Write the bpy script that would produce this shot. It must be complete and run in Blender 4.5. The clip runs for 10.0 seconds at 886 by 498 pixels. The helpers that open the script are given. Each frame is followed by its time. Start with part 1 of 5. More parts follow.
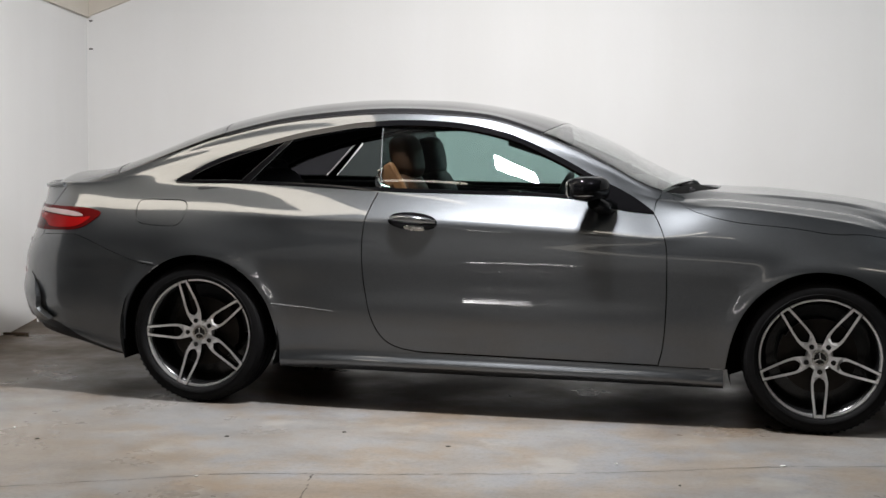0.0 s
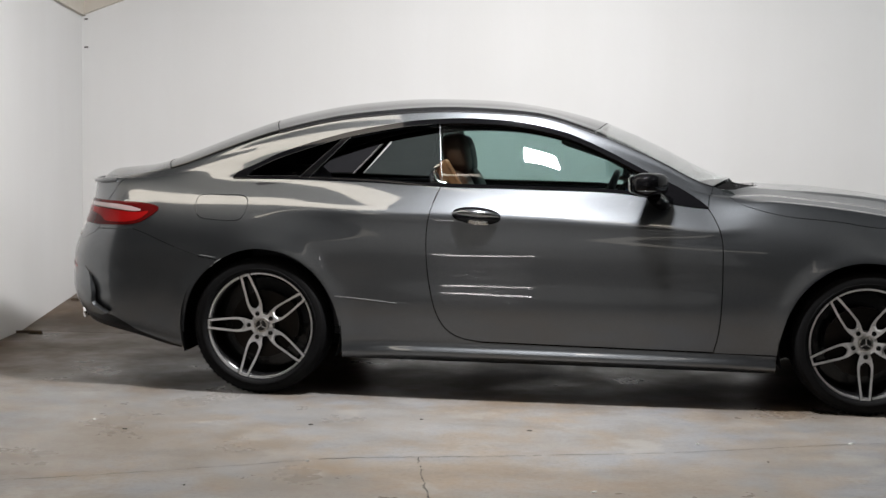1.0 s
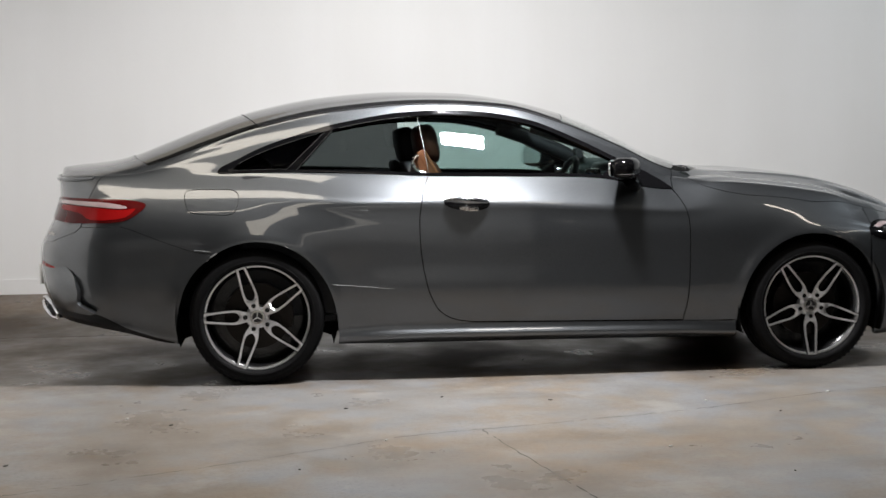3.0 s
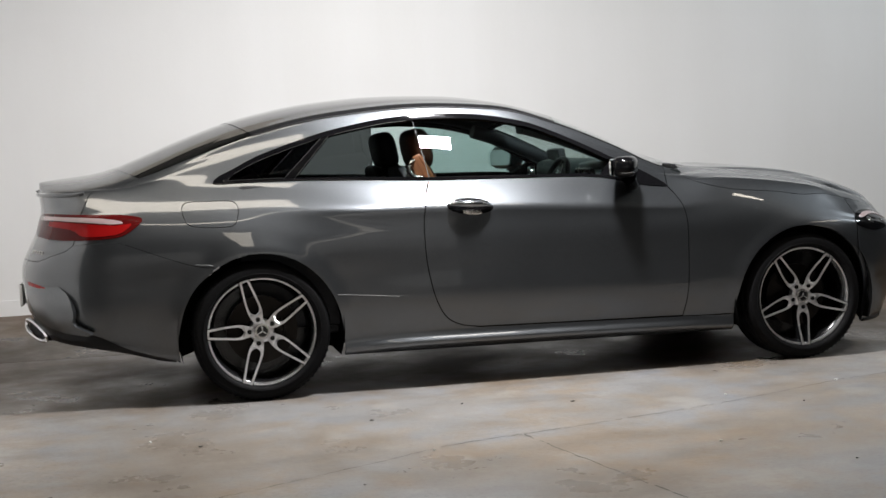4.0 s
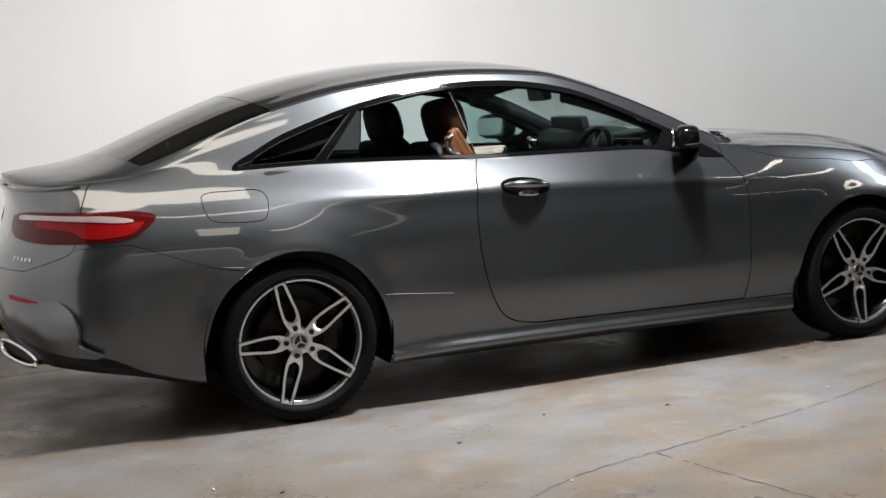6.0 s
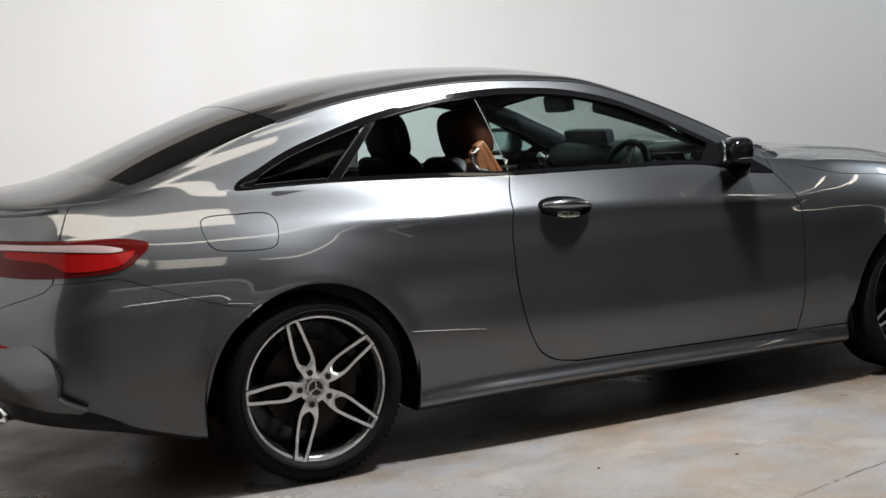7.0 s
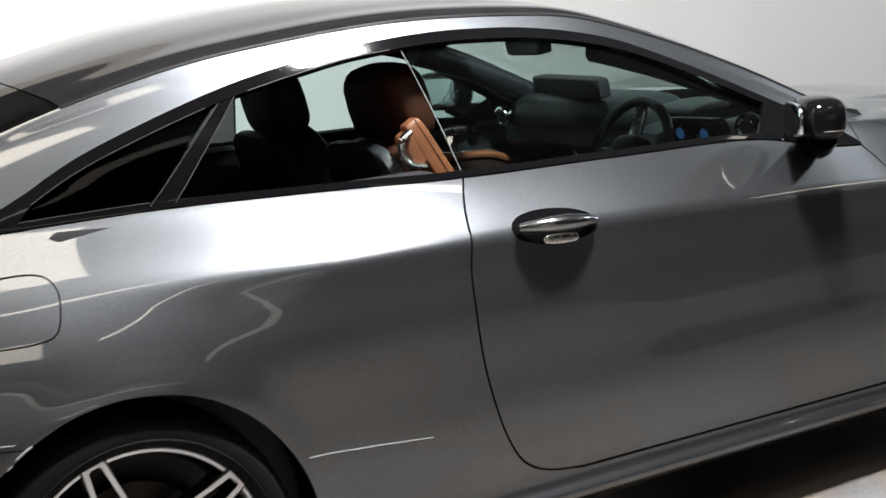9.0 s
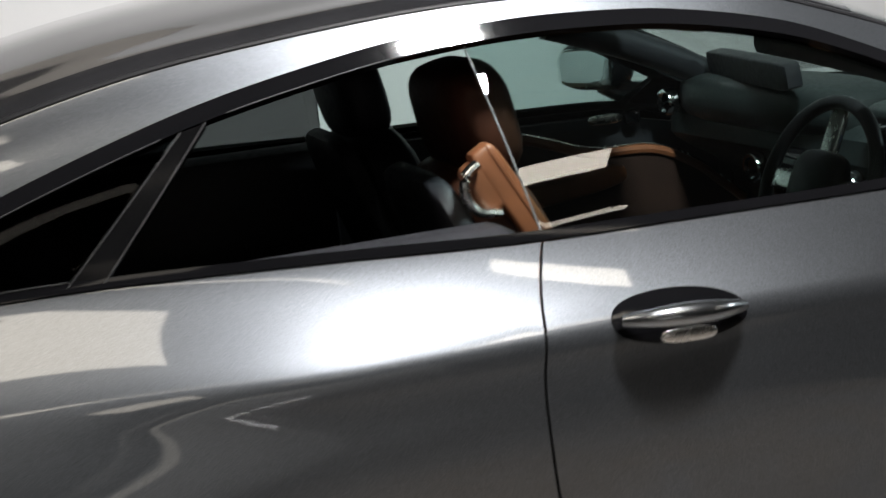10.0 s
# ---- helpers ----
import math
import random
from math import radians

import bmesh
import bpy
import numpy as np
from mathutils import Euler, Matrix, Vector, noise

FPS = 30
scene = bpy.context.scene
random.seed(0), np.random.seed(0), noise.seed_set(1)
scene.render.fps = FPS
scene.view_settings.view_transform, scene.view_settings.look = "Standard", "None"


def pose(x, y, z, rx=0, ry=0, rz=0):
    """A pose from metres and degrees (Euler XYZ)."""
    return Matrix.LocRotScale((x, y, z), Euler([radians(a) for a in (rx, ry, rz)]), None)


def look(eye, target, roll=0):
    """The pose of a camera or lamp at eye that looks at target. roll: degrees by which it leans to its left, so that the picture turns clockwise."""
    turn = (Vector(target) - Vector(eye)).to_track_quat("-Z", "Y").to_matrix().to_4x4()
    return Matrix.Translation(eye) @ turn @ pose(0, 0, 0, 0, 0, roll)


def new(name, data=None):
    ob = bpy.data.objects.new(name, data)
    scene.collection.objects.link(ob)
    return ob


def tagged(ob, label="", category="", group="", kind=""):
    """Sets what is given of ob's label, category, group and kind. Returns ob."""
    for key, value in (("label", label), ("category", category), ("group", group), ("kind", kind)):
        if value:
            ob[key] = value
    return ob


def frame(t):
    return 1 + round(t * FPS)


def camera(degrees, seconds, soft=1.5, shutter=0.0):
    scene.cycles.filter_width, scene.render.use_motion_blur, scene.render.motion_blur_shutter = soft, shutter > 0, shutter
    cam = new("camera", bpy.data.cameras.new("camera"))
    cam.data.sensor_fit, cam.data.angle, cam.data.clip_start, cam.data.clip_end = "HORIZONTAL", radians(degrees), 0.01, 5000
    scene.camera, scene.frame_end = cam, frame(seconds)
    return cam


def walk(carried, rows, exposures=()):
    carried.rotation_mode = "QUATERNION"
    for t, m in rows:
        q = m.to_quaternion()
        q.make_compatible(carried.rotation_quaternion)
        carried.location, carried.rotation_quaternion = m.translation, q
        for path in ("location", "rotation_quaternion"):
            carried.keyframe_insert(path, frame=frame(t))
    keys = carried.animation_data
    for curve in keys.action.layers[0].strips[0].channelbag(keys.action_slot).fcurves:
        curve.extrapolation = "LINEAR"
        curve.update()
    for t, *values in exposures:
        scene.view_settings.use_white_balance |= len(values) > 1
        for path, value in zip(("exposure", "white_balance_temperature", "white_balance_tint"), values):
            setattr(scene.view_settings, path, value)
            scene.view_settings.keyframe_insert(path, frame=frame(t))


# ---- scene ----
cam = camera(38.5, 10.0, shutter=0.35)
PATH = [
    (0, (2.354, -6.570, 1.227), (1.955, -4.616, 1.070), 0.6),
    (0.5, (1.978, -6.787, 1.213), (1.676, -4.816, 1.065), 0.6),
    (1, (1.572, -6.901, 1.172), (1.348, -4.919, 1.027), 0.9),
    (1.5, (1.187, -7.058, 1.180), (1.065, -5.067, 1.033), 1.0),
    (2, (0.831, -7.157, 1.162), (0.805, -5.162, 1.019), 1.3),
    (2.5, (0.438, -7.145, 1.176), (0.530, -5.152, 1.033), -0.1),
    (3, (0.142, -7.196, 1.162), (0.389, -5.217, 1.005), -0.4),
    (4.5, (-0.822, -6.765, 1.161), (-0.282, -4.846, 1.007), -2.9),
    (5, (-1.006, -6.506, 1.210), (-0.383, -4.616, 1.014), -3.1),
    (6.5, (-1.462, -5.490, 1.288), (-0.669, -3.669, 1.057), -3.3),
    (7, (-1.466, -5.081, 1.255), (-0.613, -3.284, 1.052), -3.4),
    (7.5, (-1.381, -4.619, 1.278), (-0.427, -2.876, 1.051), -3.4),
    (8, (-1.139, -4.216, 1.348), (-0.174, -2.493, 1.029), -3.9),
    (8.5, (-0.894, -3.763, 1.382), (0.047, -2.033, 1.033), -4.9),
    (9, (-0.555, -3.368, 1.399), (0.362, -1.627, 1.040), -5.1),
    (9.5, (-0.207, -3.005, 1.421), (0.474, -1.169, 1.016), -6.1),
    (10, (0.149, -2.615, 1.465), (0.719, -0.748, 1.029), -5.8),
]
walk(cam, [(t, look(eye, target, roll)) for t, eye, target, roll in PATH],
     exposures=[(0.0, 0.0), (3.0, 0.0), (5.0, 0.06), (6.5, 0.08), (7.0, 0.06), (7.5, 0.22), (8.5, 0.45), (9.0, 0.38), (9.5, 0.12), (10.0, -0.08)])

# ---- light ----
world = bpy.data.worlds.new("world")
scene.world = world
world.use_nodes = True
world.node_tree.nodes["Background"].inputs[0].default_value = (0.5, 0.55, 0.6, 1)
world.node_tree.nodes["Background"].inputs[1].default_value = 0.02


def area_lamp(name, at, size, power, colour, turn=(0, 0, 0)):
    lamp = bpy.data.lights.new(name, "AREA")
    lamp.shape, lamp.size, lamp.size_y = "RECTANGLE", size[0], size[1]
    lamp.energy, lamp.color = power, colour
    ob = new(name, lamp)
    ob.matrix_world = pose(*at, *turn)
    return ob


def point_lamp(name, at, radius, power, colour):
    lamp = bpy.data.lights.new(name, "POINT")
    lamp.shadow_soft_size, lamp.energy, lamp.color = radius, power, colour
    ob = new(name, lamp)
    ob.location = at
    return ob


# the flood lamp over the car, tilted to the wall, the cool high-bay lamp neighbour further along, long cream panels
# under the roof, an added fill that brightens the unseen far white wall and the tubes at the hall's far end
LAMP = (1.37, -1.50, 3.20)
LAMP_COOL = (6.3, -0.8, 3.05)
area_lamp("flood_light", LAMP, (0.34, 0.24), 222, (1.0, 0.99, 0.995), (28, 10, 0))
point_lamp("high_bay_light", LAMP_COOL, 0.11, 200, (0.88, 0.95, 1.0))
# place, length, width, slope and power of each
PANELS = [
    (2.0, -2.72, 3.50, 0.95, 0.26, -19, 7.5), (-0.1, -3.3, 2.7, 0.36, 0.9, 0, 3.2), (4.2, -2.0, 3.0, 0.45, 0.16, 0, 2.5), (-0.68, -1.12, 2.76, 1.95, 0.50, -19, 18),
    (0.0, -2.15, 3.0, 1.7, 0.07, -19, 2.2), (1.75, -3.95, 3.60, 2.5, 0.09, -19, 4.5), (6.35, -3.4, 3.70, 0.10, 3.0, 0, 9.0), (8.5, -7.8, 3.0, 0.10, 3.4, 0, 9.0),
]
for px, py, pz, length, width, slope, power in PANELS:
    area_lamp("panel_light", (px, py, pz), (length, width), power, (1.0, 0.91, 0.78), (0, slope, 0))
area_lamp("wall_fill_light", (0.0, -7.4, 2.9), (2.6, 0.2), 80, (1.0, 0.97, 0.94), (-60, 0, 0))
area_lamp("tube_light", (1.2, -9.6, 2.7), (5.0, 0.30), 4, (1.0, 0.92, 0.80), (80, 0, 0))
# daylight through the low slit under the hall's far door
area_lamp("door_slit_light", (0.35, -9.4, 0.35), (1.25, 0.030), 2.6, (1.0, 0.98, 0.97), (90, 0, 0))

# ---- materials ----


class Mat:
    """A node material with short ways to add nodes."""

    def __init__(self, name):
        self.m = bpy.data.materials.new(name)
        self.m.use_nodes = True
        self.t = self.m.node_tree
        self.b = self.t.nodes["Principled BSDF"]

    def node(self, kind, **inputs):
        n = self.t.nodes.new(kind)
        for k, v in inputs.items():
            n.inputs[k.replace("_", " ")].default_value = v
        return n

    def link(self, a, b):
        self.t.links.new(a, b)

    def set(self, **kw):
        for k, v in kw.items():
            k = k.replace("_", " ")
            if isinstance(v, tuple) and len(v) == 3:
                v = (*v, 1)
            self.b.inputs[k].default_value = v
        return self

    def noise(self, scale, detail=4, rough=0.55, stretch=None):
        c = self.node("ShaderNodeTexCoord")
        n = self.node("ShaderNodeTexNoise", Scale=scale, Detail=detail, Roughness=rough)
        if stretch:
            mp = self.node("ShaderNodeMapping", Scale=stretch)
            self.link(c.outputs["Object"], mp.inputs[0])
            self.link(mp.outputs[0], n.inputs["Vector"])
        else:
            self.link(c.outputs["Object"], n.inputs["Vector"])
        return n.outputs["Fac"]

    def ramp(self, src, stops):
        r = self.node("ShaderNodeValToRGB")
        e = r.color_ramp.elements
        while len(e) < len(stops):
            e.new(0.5)
        for el, (p, c) in zip(e, stops):
            el.position = p
            el.color = (*c, 1) if isinstance(c, tuple) else (c, c, c, 1)
        self.link(src, r.inputs[0])
        return r.outputs[0]

    def mix(self, a, b, fac, mode="MIX"):
        n = self.t.nodes.new("ShaderNodeMix")
        n.data_type, n.blend_type = "RGBA", mode
        for sock, v in ((n.inputs[0], fac), (n.inputs[6], a), (n.inputs[7], b)):
            if isinstance(v, (int, float)):
                sock.default_value = v
            elif isinstance(v, tuple):
                sock.default_value = (*v, 1)
            else:
                self.link(v, sock)
        return n.outputs[2]

    def bump(self, src, strength, distance=0.002):
        n = self.node("ShaderNodeBump", Strength=strength, Distance=distance)
        self.link(src, n.inputs["Height"])
        self.link(n.outputs[0], self.b.inputs["Normal"])


def simple(name, colour, rough=0.5, metal=0.0, grain=0.0, scale=60, coat=0.0, vary=0.25):
    m = Mat(name)
    f = m.noise(scale * 0.12, 3)
    lo = tuple(c * (1 - vary) for c in colour)
    hi = tuple(min(1, c * (1 + vary * 0.5)) for c in colour)
    m.link(m.ramp(f, [(0.3, lo), (0.7, hi)]), m.b.inputs["Base Color"])
    m.set(Metallic=metal, Coat_Weight=coat, Coat_Roughness=0.03)
    r = m.ramp(m.noise(scale, 2), [(0.3, rough * 0.85), (0.7, min(1, rough * 1.15))])
    m.link(r, m.b.inputs["Roughness"])
    if grain:
        m.bump(m.noise(scale * 6, 2), grain, 0.001)
    return m.m


def paint_material():
    m = Mat("grey_metallic_paint")
    flake = m.node("ShaderNodeTexVoronoi", Scale=1800.0)
    c = m.node("ShaderNodeTexCoord")
    m.link(c.outputs["Object"], flake.inputs["Vector"])
    spark = m.ramp(flake.outputs["Color"], [(0.2, (0.064, 0.069, 0.075)), (0.9, (0.108, 0.115, 0.124))])
    dust = m.ramp(m.noise(1.6, 5), [(0.35, (0.93, 0.93, 0.93)), (0.7, (1.0, 1.0, 1.0))])
    grain = m.ramp(m.noise(420, 2, 0.8), [(0.3, (0.72, 0.72, 0.72)), (0.7, (1.25, 1.25, 1.25))])
    m.link(m.mix(m.mix(spark, dust, 1.0, "MULTIPLY"), grain, 1.0, "MULTIPLY"), m.b.inputs["Base Color"])
    m.set(Metallic=0.88, Coat_Weight=1.0, Coat_IOR=1.65)
    m.link(m.ramp(m.noise(3.0, 4), [(0.3, 0.37), (0.7, 0.41)]), m.b.inputs["Roughness"])
    m.link(m.ramp(m.noise(9.0, 6), [(0.35, 0.015), (0.75, 0.06)]), m.b.inputs["Coat Roughness"])
    return m.m


def glass_material(name, tint, rough=0.0, gloss=1.0, grazing=3.8):
    m = bpy.data.materials.new(name)
    m.use_nodes = True
    t = m.node_tree
    t.nodes.remove(t.nodes["Principled BSDF"])
    out = t.nodes["Material Output"]
    tr = t.nodes.new("ShaderNodeBsdfTransparent")
    tr.inputs[0].default_value = (*tint, 1)
    gl = t.nodes.new("ShaderNodeBsdfGlossy")
    gl.inputs["Roughness"].default_value = rough
    gl.inputs["Color"].default_value = (1, 1, 1, 1)
    lw = t.nodes.new("ShaderNodeLayerWeight")
    lw.inputs["Blend"].default_value = 0.5
    pw = t.nodes.new("ShaderNodeMath")
    pw.operation = "POWER"
    pw.inputs[1].default_value = grazing
    fr = t.nodes.new("ShaderNodeMath")
    fr.operation = "MULTIPLY_ADD"
    fr.inputs[1].default_value, fr.inputs[2].default_value = 0.90 * gloss, 0.06 * gloss
    t.links.new(lw.outputs["Facing"], pw.inputs[0])
    t.links.new(pw.outputs[0], fr.inputs[0])
    mx = t.nodes.new("ShaderNodeMixShader")
    t.links.new(fr.outputs[0], mx.inputs[0])
    t.links.new(tr.outputs[0], mx.inputs[1])
    t.links.new(gl.outputs[0], mx.inputs[2])
    t.links.new(mx.outputs[0], out.inputs[0])
    return m


def wall_material():
    m = Mat("white_painted_wall")
    big = m.ramp(m.noise(0.55, 3), [(0.3, (0.720, 0.714, 0.706)), (0.7, (0.762, 0.758, 0.752))])
    streak = m.ramp(m.noise(2.2, 5, 0.6, (1.0, 1.0, 0.12)), [(0.35, (0.975, 0.973, 0.967)), (0.65, (1, 1, 1))])
    m.link(m.mix(big, streak, 1.0, "MULTIPLY"), m.b.inputs["Base Color"])
    m.set(Roughness=0.62)
    m.bump(m.noise(30, 5), 0.15, 0.003)
    return m.m


def floor_material():
    m = Mat("stained_shaded_concrete").set(Specular_IOR_Level=0.34)
    base = m.ramp(m.noise(0.62, 7, 0.66), [(0.28, (0.150, 0.122, 0.096)), (0.41, (0.226, 0.200, 0.174)),
                                           (0.52, (0.226, 0.222, 0.220)), (0.68, (0.190, 0.199, 0.219))])
    rust = m.ramp(m.noise(1.15, 7, 0.7), [(0.47, (1, 1, 1)), (0.58, (1.05, 0.88, 0.69))])
    smear = m.ramp(m.noise(3.4, 8, 0.7, (0.5, 1.0, 1.0)), [(0.36, (0.86, 0.86, 0.86)), (0.52, (1, 1, 1)), (0.72, (1.06, 1.05, 1.04))])
    speck = m.ramp(m.noise(55, 5, 0.75), [(0.30, (0.70, 0.69, 0.68)), (0.50, (1, 1, 1)), (0.8, (1.10, 1.10, 1.10))])
    pale = m.ramp(m.noise(2.1, 8, 0.66), [(0.58, (0, 0, 0)), (0.64, (1, 1, 1))])
    c = m.mix(m.mix(m.mix(base, rust, 0.7, "MULTIPLY"), smear, 1.0, "MULTIPLY"), speck, 0.9, "MULTIPLY")
    c = m.mix(c, (0.31, 0.295, 0.272), m.ramp(pale, [(0, 0.0), (1, 0.42)]))
    # brown dirt and the car's shade, both put into the colour along the wall, with a ragged edge
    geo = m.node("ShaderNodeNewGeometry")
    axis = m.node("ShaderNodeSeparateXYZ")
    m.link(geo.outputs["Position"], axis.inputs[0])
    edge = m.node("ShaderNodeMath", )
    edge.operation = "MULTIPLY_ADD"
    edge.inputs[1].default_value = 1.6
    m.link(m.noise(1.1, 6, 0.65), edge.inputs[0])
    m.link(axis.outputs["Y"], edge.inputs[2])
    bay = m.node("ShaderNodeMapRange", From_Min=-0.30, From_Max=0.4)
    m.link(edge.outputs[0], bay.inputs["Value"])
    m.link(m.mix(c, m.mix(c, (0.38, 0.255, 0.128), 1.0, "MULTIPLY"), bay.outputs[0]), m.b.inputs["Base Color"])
    m.link(m.ramp(m.noise(1.3, 6, 0.65), [(0.35, 0.22), (0.62, 0.54)]), m.b.inputs["Roughness"])
    m.bump(m.noise(16, 8, 0.65), 0.30, 0.004)
    return m.m


PAINT = paint_material()
BLACK_GLOSS = simple("black_gloss_plastic", (0.0035, 0.0035, 0.004), 0.06, vary=0.1)
BLACK_SATIN = simple("black_satin_plastic", (0.011, 0.011, 0.012), 0.42, grain=0.1)
BLACK_ROOF = simple("black_glass_roof", (0.010, 0.010, 0.011), 0.06, coat=0.5)
RUBBER = simple("tyre_rubber", (0.0055, 0.0055, 0.006), 0.7, grain=0.2)
ALLOY = simple("machined_alloy", (0.78, 0.78, 0.79), 0.42, metal=1.0, vary=0.1)
RIM_BLACK = simple("black_wheel_paint", (0.006, 0.006, 0.0065), 0.22)
CHROME = simple("chrome", (0.82, 0.82, 0.83), 0.08, metal=1.0, vary=0.05)
STEEL = simple("worn_brake_steel", (0.026, 0.023, 0.021), 0.42, metal=1.0)
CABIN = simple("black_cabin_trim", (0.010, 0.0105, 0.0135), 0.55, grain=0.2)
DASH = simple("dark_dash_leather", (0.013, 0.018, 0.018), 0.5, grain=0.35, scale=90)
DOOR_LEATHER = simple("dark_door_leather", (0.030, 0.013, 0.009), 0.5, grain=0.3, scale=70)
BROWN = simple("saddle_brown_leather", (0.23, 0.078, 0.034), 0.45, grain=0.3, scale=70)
# saddle brown taken darker for the seats, the cabin's dimness put into the colour
SEAT = simple("dimmed_brown_leather", (0.055, 0.019, 0.011), 0.5, grain=0.3, scale=70)
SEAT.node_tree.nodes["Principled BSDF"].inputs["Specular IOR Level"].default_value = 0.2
SILVER = simple("satin_silver_trim", (0.62, 0.60, 0.57), 0.25, metal=1.0)
LENS_RED = Mat("red_lamp_lens").set(Base_Color=(0.24, 0.006, 0.006), Roughness=0.14, Specular_IOR_Level=0.14).m
LENS_DARK = Mat("dark_red_lamp_lens").set(Base_Color=(0.065, 0.004, 0.004), Roughness=0.14, Specular_IOR_Level=0.14).m
LENS_WHITE = Mat("milky_lamp_strip").set(Base_Color=(0.40, 0.30, 0.30), Roughness=0.25, Coat_Weight=1.0).m
for dark in (BLACK_GLOSS, BLACK_SATIN):
    dark.node_tree.nodes["Principled BSDF"].inputs["Specular IOR Level"].default_value = 0.18
RUBBER.node_tree.nodes["Principled BSDF"].inputs["Specular IOR Level"].default_value = 0.10
SHINY = simple("handle_metal", (0.26, 0.27, 0.28), 0.20, metal=1.0, vary=0.05)
GLASS = glass_material("green_tinted_glass", (0.55, 0.68, 0.66))
GLASS_CLEAR = glass_material("clear_windscreen_glass", (0.84, 0.88, 0.87), grazing=3.0)
GLASS_DARK = glass_material("privacy_glass", (0.04, 0.04, 0.045), 0.0, 0.05)
GLASS_SMOKE = glass_material("smoked_rear_glass", (0.07, 0.083, 0.083))
GLASS_REAR = glass_material("rear_screen_glass", (0.10, 0.10, 0.10))
MIRROR = Mat("mirror").set(Base_Color=(0.75, 0.80, 0.80), Metallic=1.0, Roughness=0.01).m
WALL = wall_material()
FLOOR = floor_material()
COVING = simple("pale_wall_plate", (0.62, 0.57, 0.50), 0.7, grain=0.2, scale=20, vary=0.08)
CEIL = simple("dark_roof_sheeting", (0.10, 0.098, 0.094), 0.8, grain=0.2, scale=20, vary=0.08)
HALL = simple("grey_hall_wall", (0.05, 0.05, 0.053), 0.8, grain=0.2, scale=20, vary=0.15)
GLASS_RIM = simple("glass_edge_grey", (0.10, 0.11, 0.11), 0.25)
BAR_BLACK = simple("black_window_bar", (0.003, 0.003, 0.0032), 0.12)
BAR_BLACK.node_tree.nodes["Principled BSDF"].inputs["Specular IOR Level"].default_value = 0.05
BEAD = simple("rubber_bead", (0.022, 0.022, 0.023), 0.4)
DARK_SHEET = simple("dark_reflected_sheet", (0.034, 0.036, 0.037), 0.75, grain=0.3, scale=30)
GRIME = simple("brown_floor_grime", (0.075, 0.055, 0.038), 0.85)
CRACK = simple("dark_crack_filler", (0.05, 0.045, 0.04), 0.9)
PALE_MARK = simple("pale_mark_grey", (0.30, 0.31, 0.32), 0.5, vary=0.4)
DISPLAY = Mat("lit_blue_display").set(Base_Color=(0.01, 0.02, 0.04), Roughness=0.1, Emission_Color=(0.06, 0.17, 0.40), Emission_Strength=0.26).m
PLATE = simple("plate_white", (0.7, 0.7, 0.68), 0.4)
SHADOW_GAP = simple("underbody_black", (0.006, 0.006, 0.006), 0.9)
SHADOW_GAP.node_tree.nodes["Principled BSDF"].inputs["Specular IOR Level"].default_value = 0.03

# ---- mesh helpers ----


def mesh_object(name, verts, faces, material, parent=None, label="", smooth=False, normals=None):
    me = bpy.data.meshes.new(name)
    me.from_pydata([tuple(v) for v in verts], [], [tuple(f) for f in faces])
    me.update()
    if smooth or normals is not None:
        me.polygons.foreach_set("use_smooth", [True] * len(me.polygons))
    if normals is not None:
        me.normals_split_custom_set_from_vertices([tuple(n) for n in normals])
    me.materials.append(material)
    ob = new(name, me)
    ob.parent = parent
    if label:
        ob["label"] = label
    return ob


def part(name, bm, material, parent, label="", smooth=True, angle=40):
    bmesh.ops.recalc_face_normals(bm, faces=bm.faces[:])
    me = bpy.data.meshes.new(name)
    for f in bm.faces:
        f.smooth = smooth
    for e in bm.edges:
        if len(e.link_faces) == 2 and e.calc_face_angle(0) > radians(angle):
            e.smooth = False
    bm.to_mesh(me)
    bm.free()
    me.materials.append(material)
    ob = new(name, me)
    ob.parent = parent
    if label:
        ob["label"] = label
    return ob


def box_bm(size, at=(0, 0, 0), bevel=0.0, turn=(0, 0, 0), segments=2):
    bm = bmesh.new()
    bmesh.ops.create_cube(bm, size=1)
    bmesh.ops.scale(bm, vec=size, verts=bm.verts[:])
    if bevel:
        bmesh.ops.bevel(bm, geom=bm.edges[:], offset=bevel, segments=segments, profile=0.5, affect="EDGES")
    bmesh.ops.transform(bm, matrix=pose(*at, *turn), verts=bm.verts[:])
    return bm


def join(*bms):
    out = bms[0]
    for b in bms[1:]:
        me = bpy.data.meshes.new("join")
        b.to_mesh(me)
        b.free()
        out.from_mesh(me)
        bpy.data.meshes.remove(me)
    return out


def lathe_bm(profile, steps=64, axis="y", at=(0, 0, 0), start=0.0, sweep=360.0):
    """Turn a profile of (radius, along) round an axis."""
    bm = bmesh.new()
    rings = []
    full = sweep >= 360
    for i in range(steps if full else steps + 1):
        a = radians(start + sweep * i / steps)
        ring = []
        for r, l in profile:
            p = (r * math.cos(a), l, r * math.sin(a)) if axis == "y" else (r * math.cos(a), r * math.sin(a), l)
            ring.append(bm.verts.new(Vector(p) + Vector(at)))
        rings.append(ring)
    n = len(rings)
    for i in range(n if full else n - 1):
        a, b = rings[i], rings[(i + 1) % n]
        for k in range(len(profile) - 1):
            bm.faces.new((a[k], a[k + 1], b[k + 1], b[k]))
    return bm


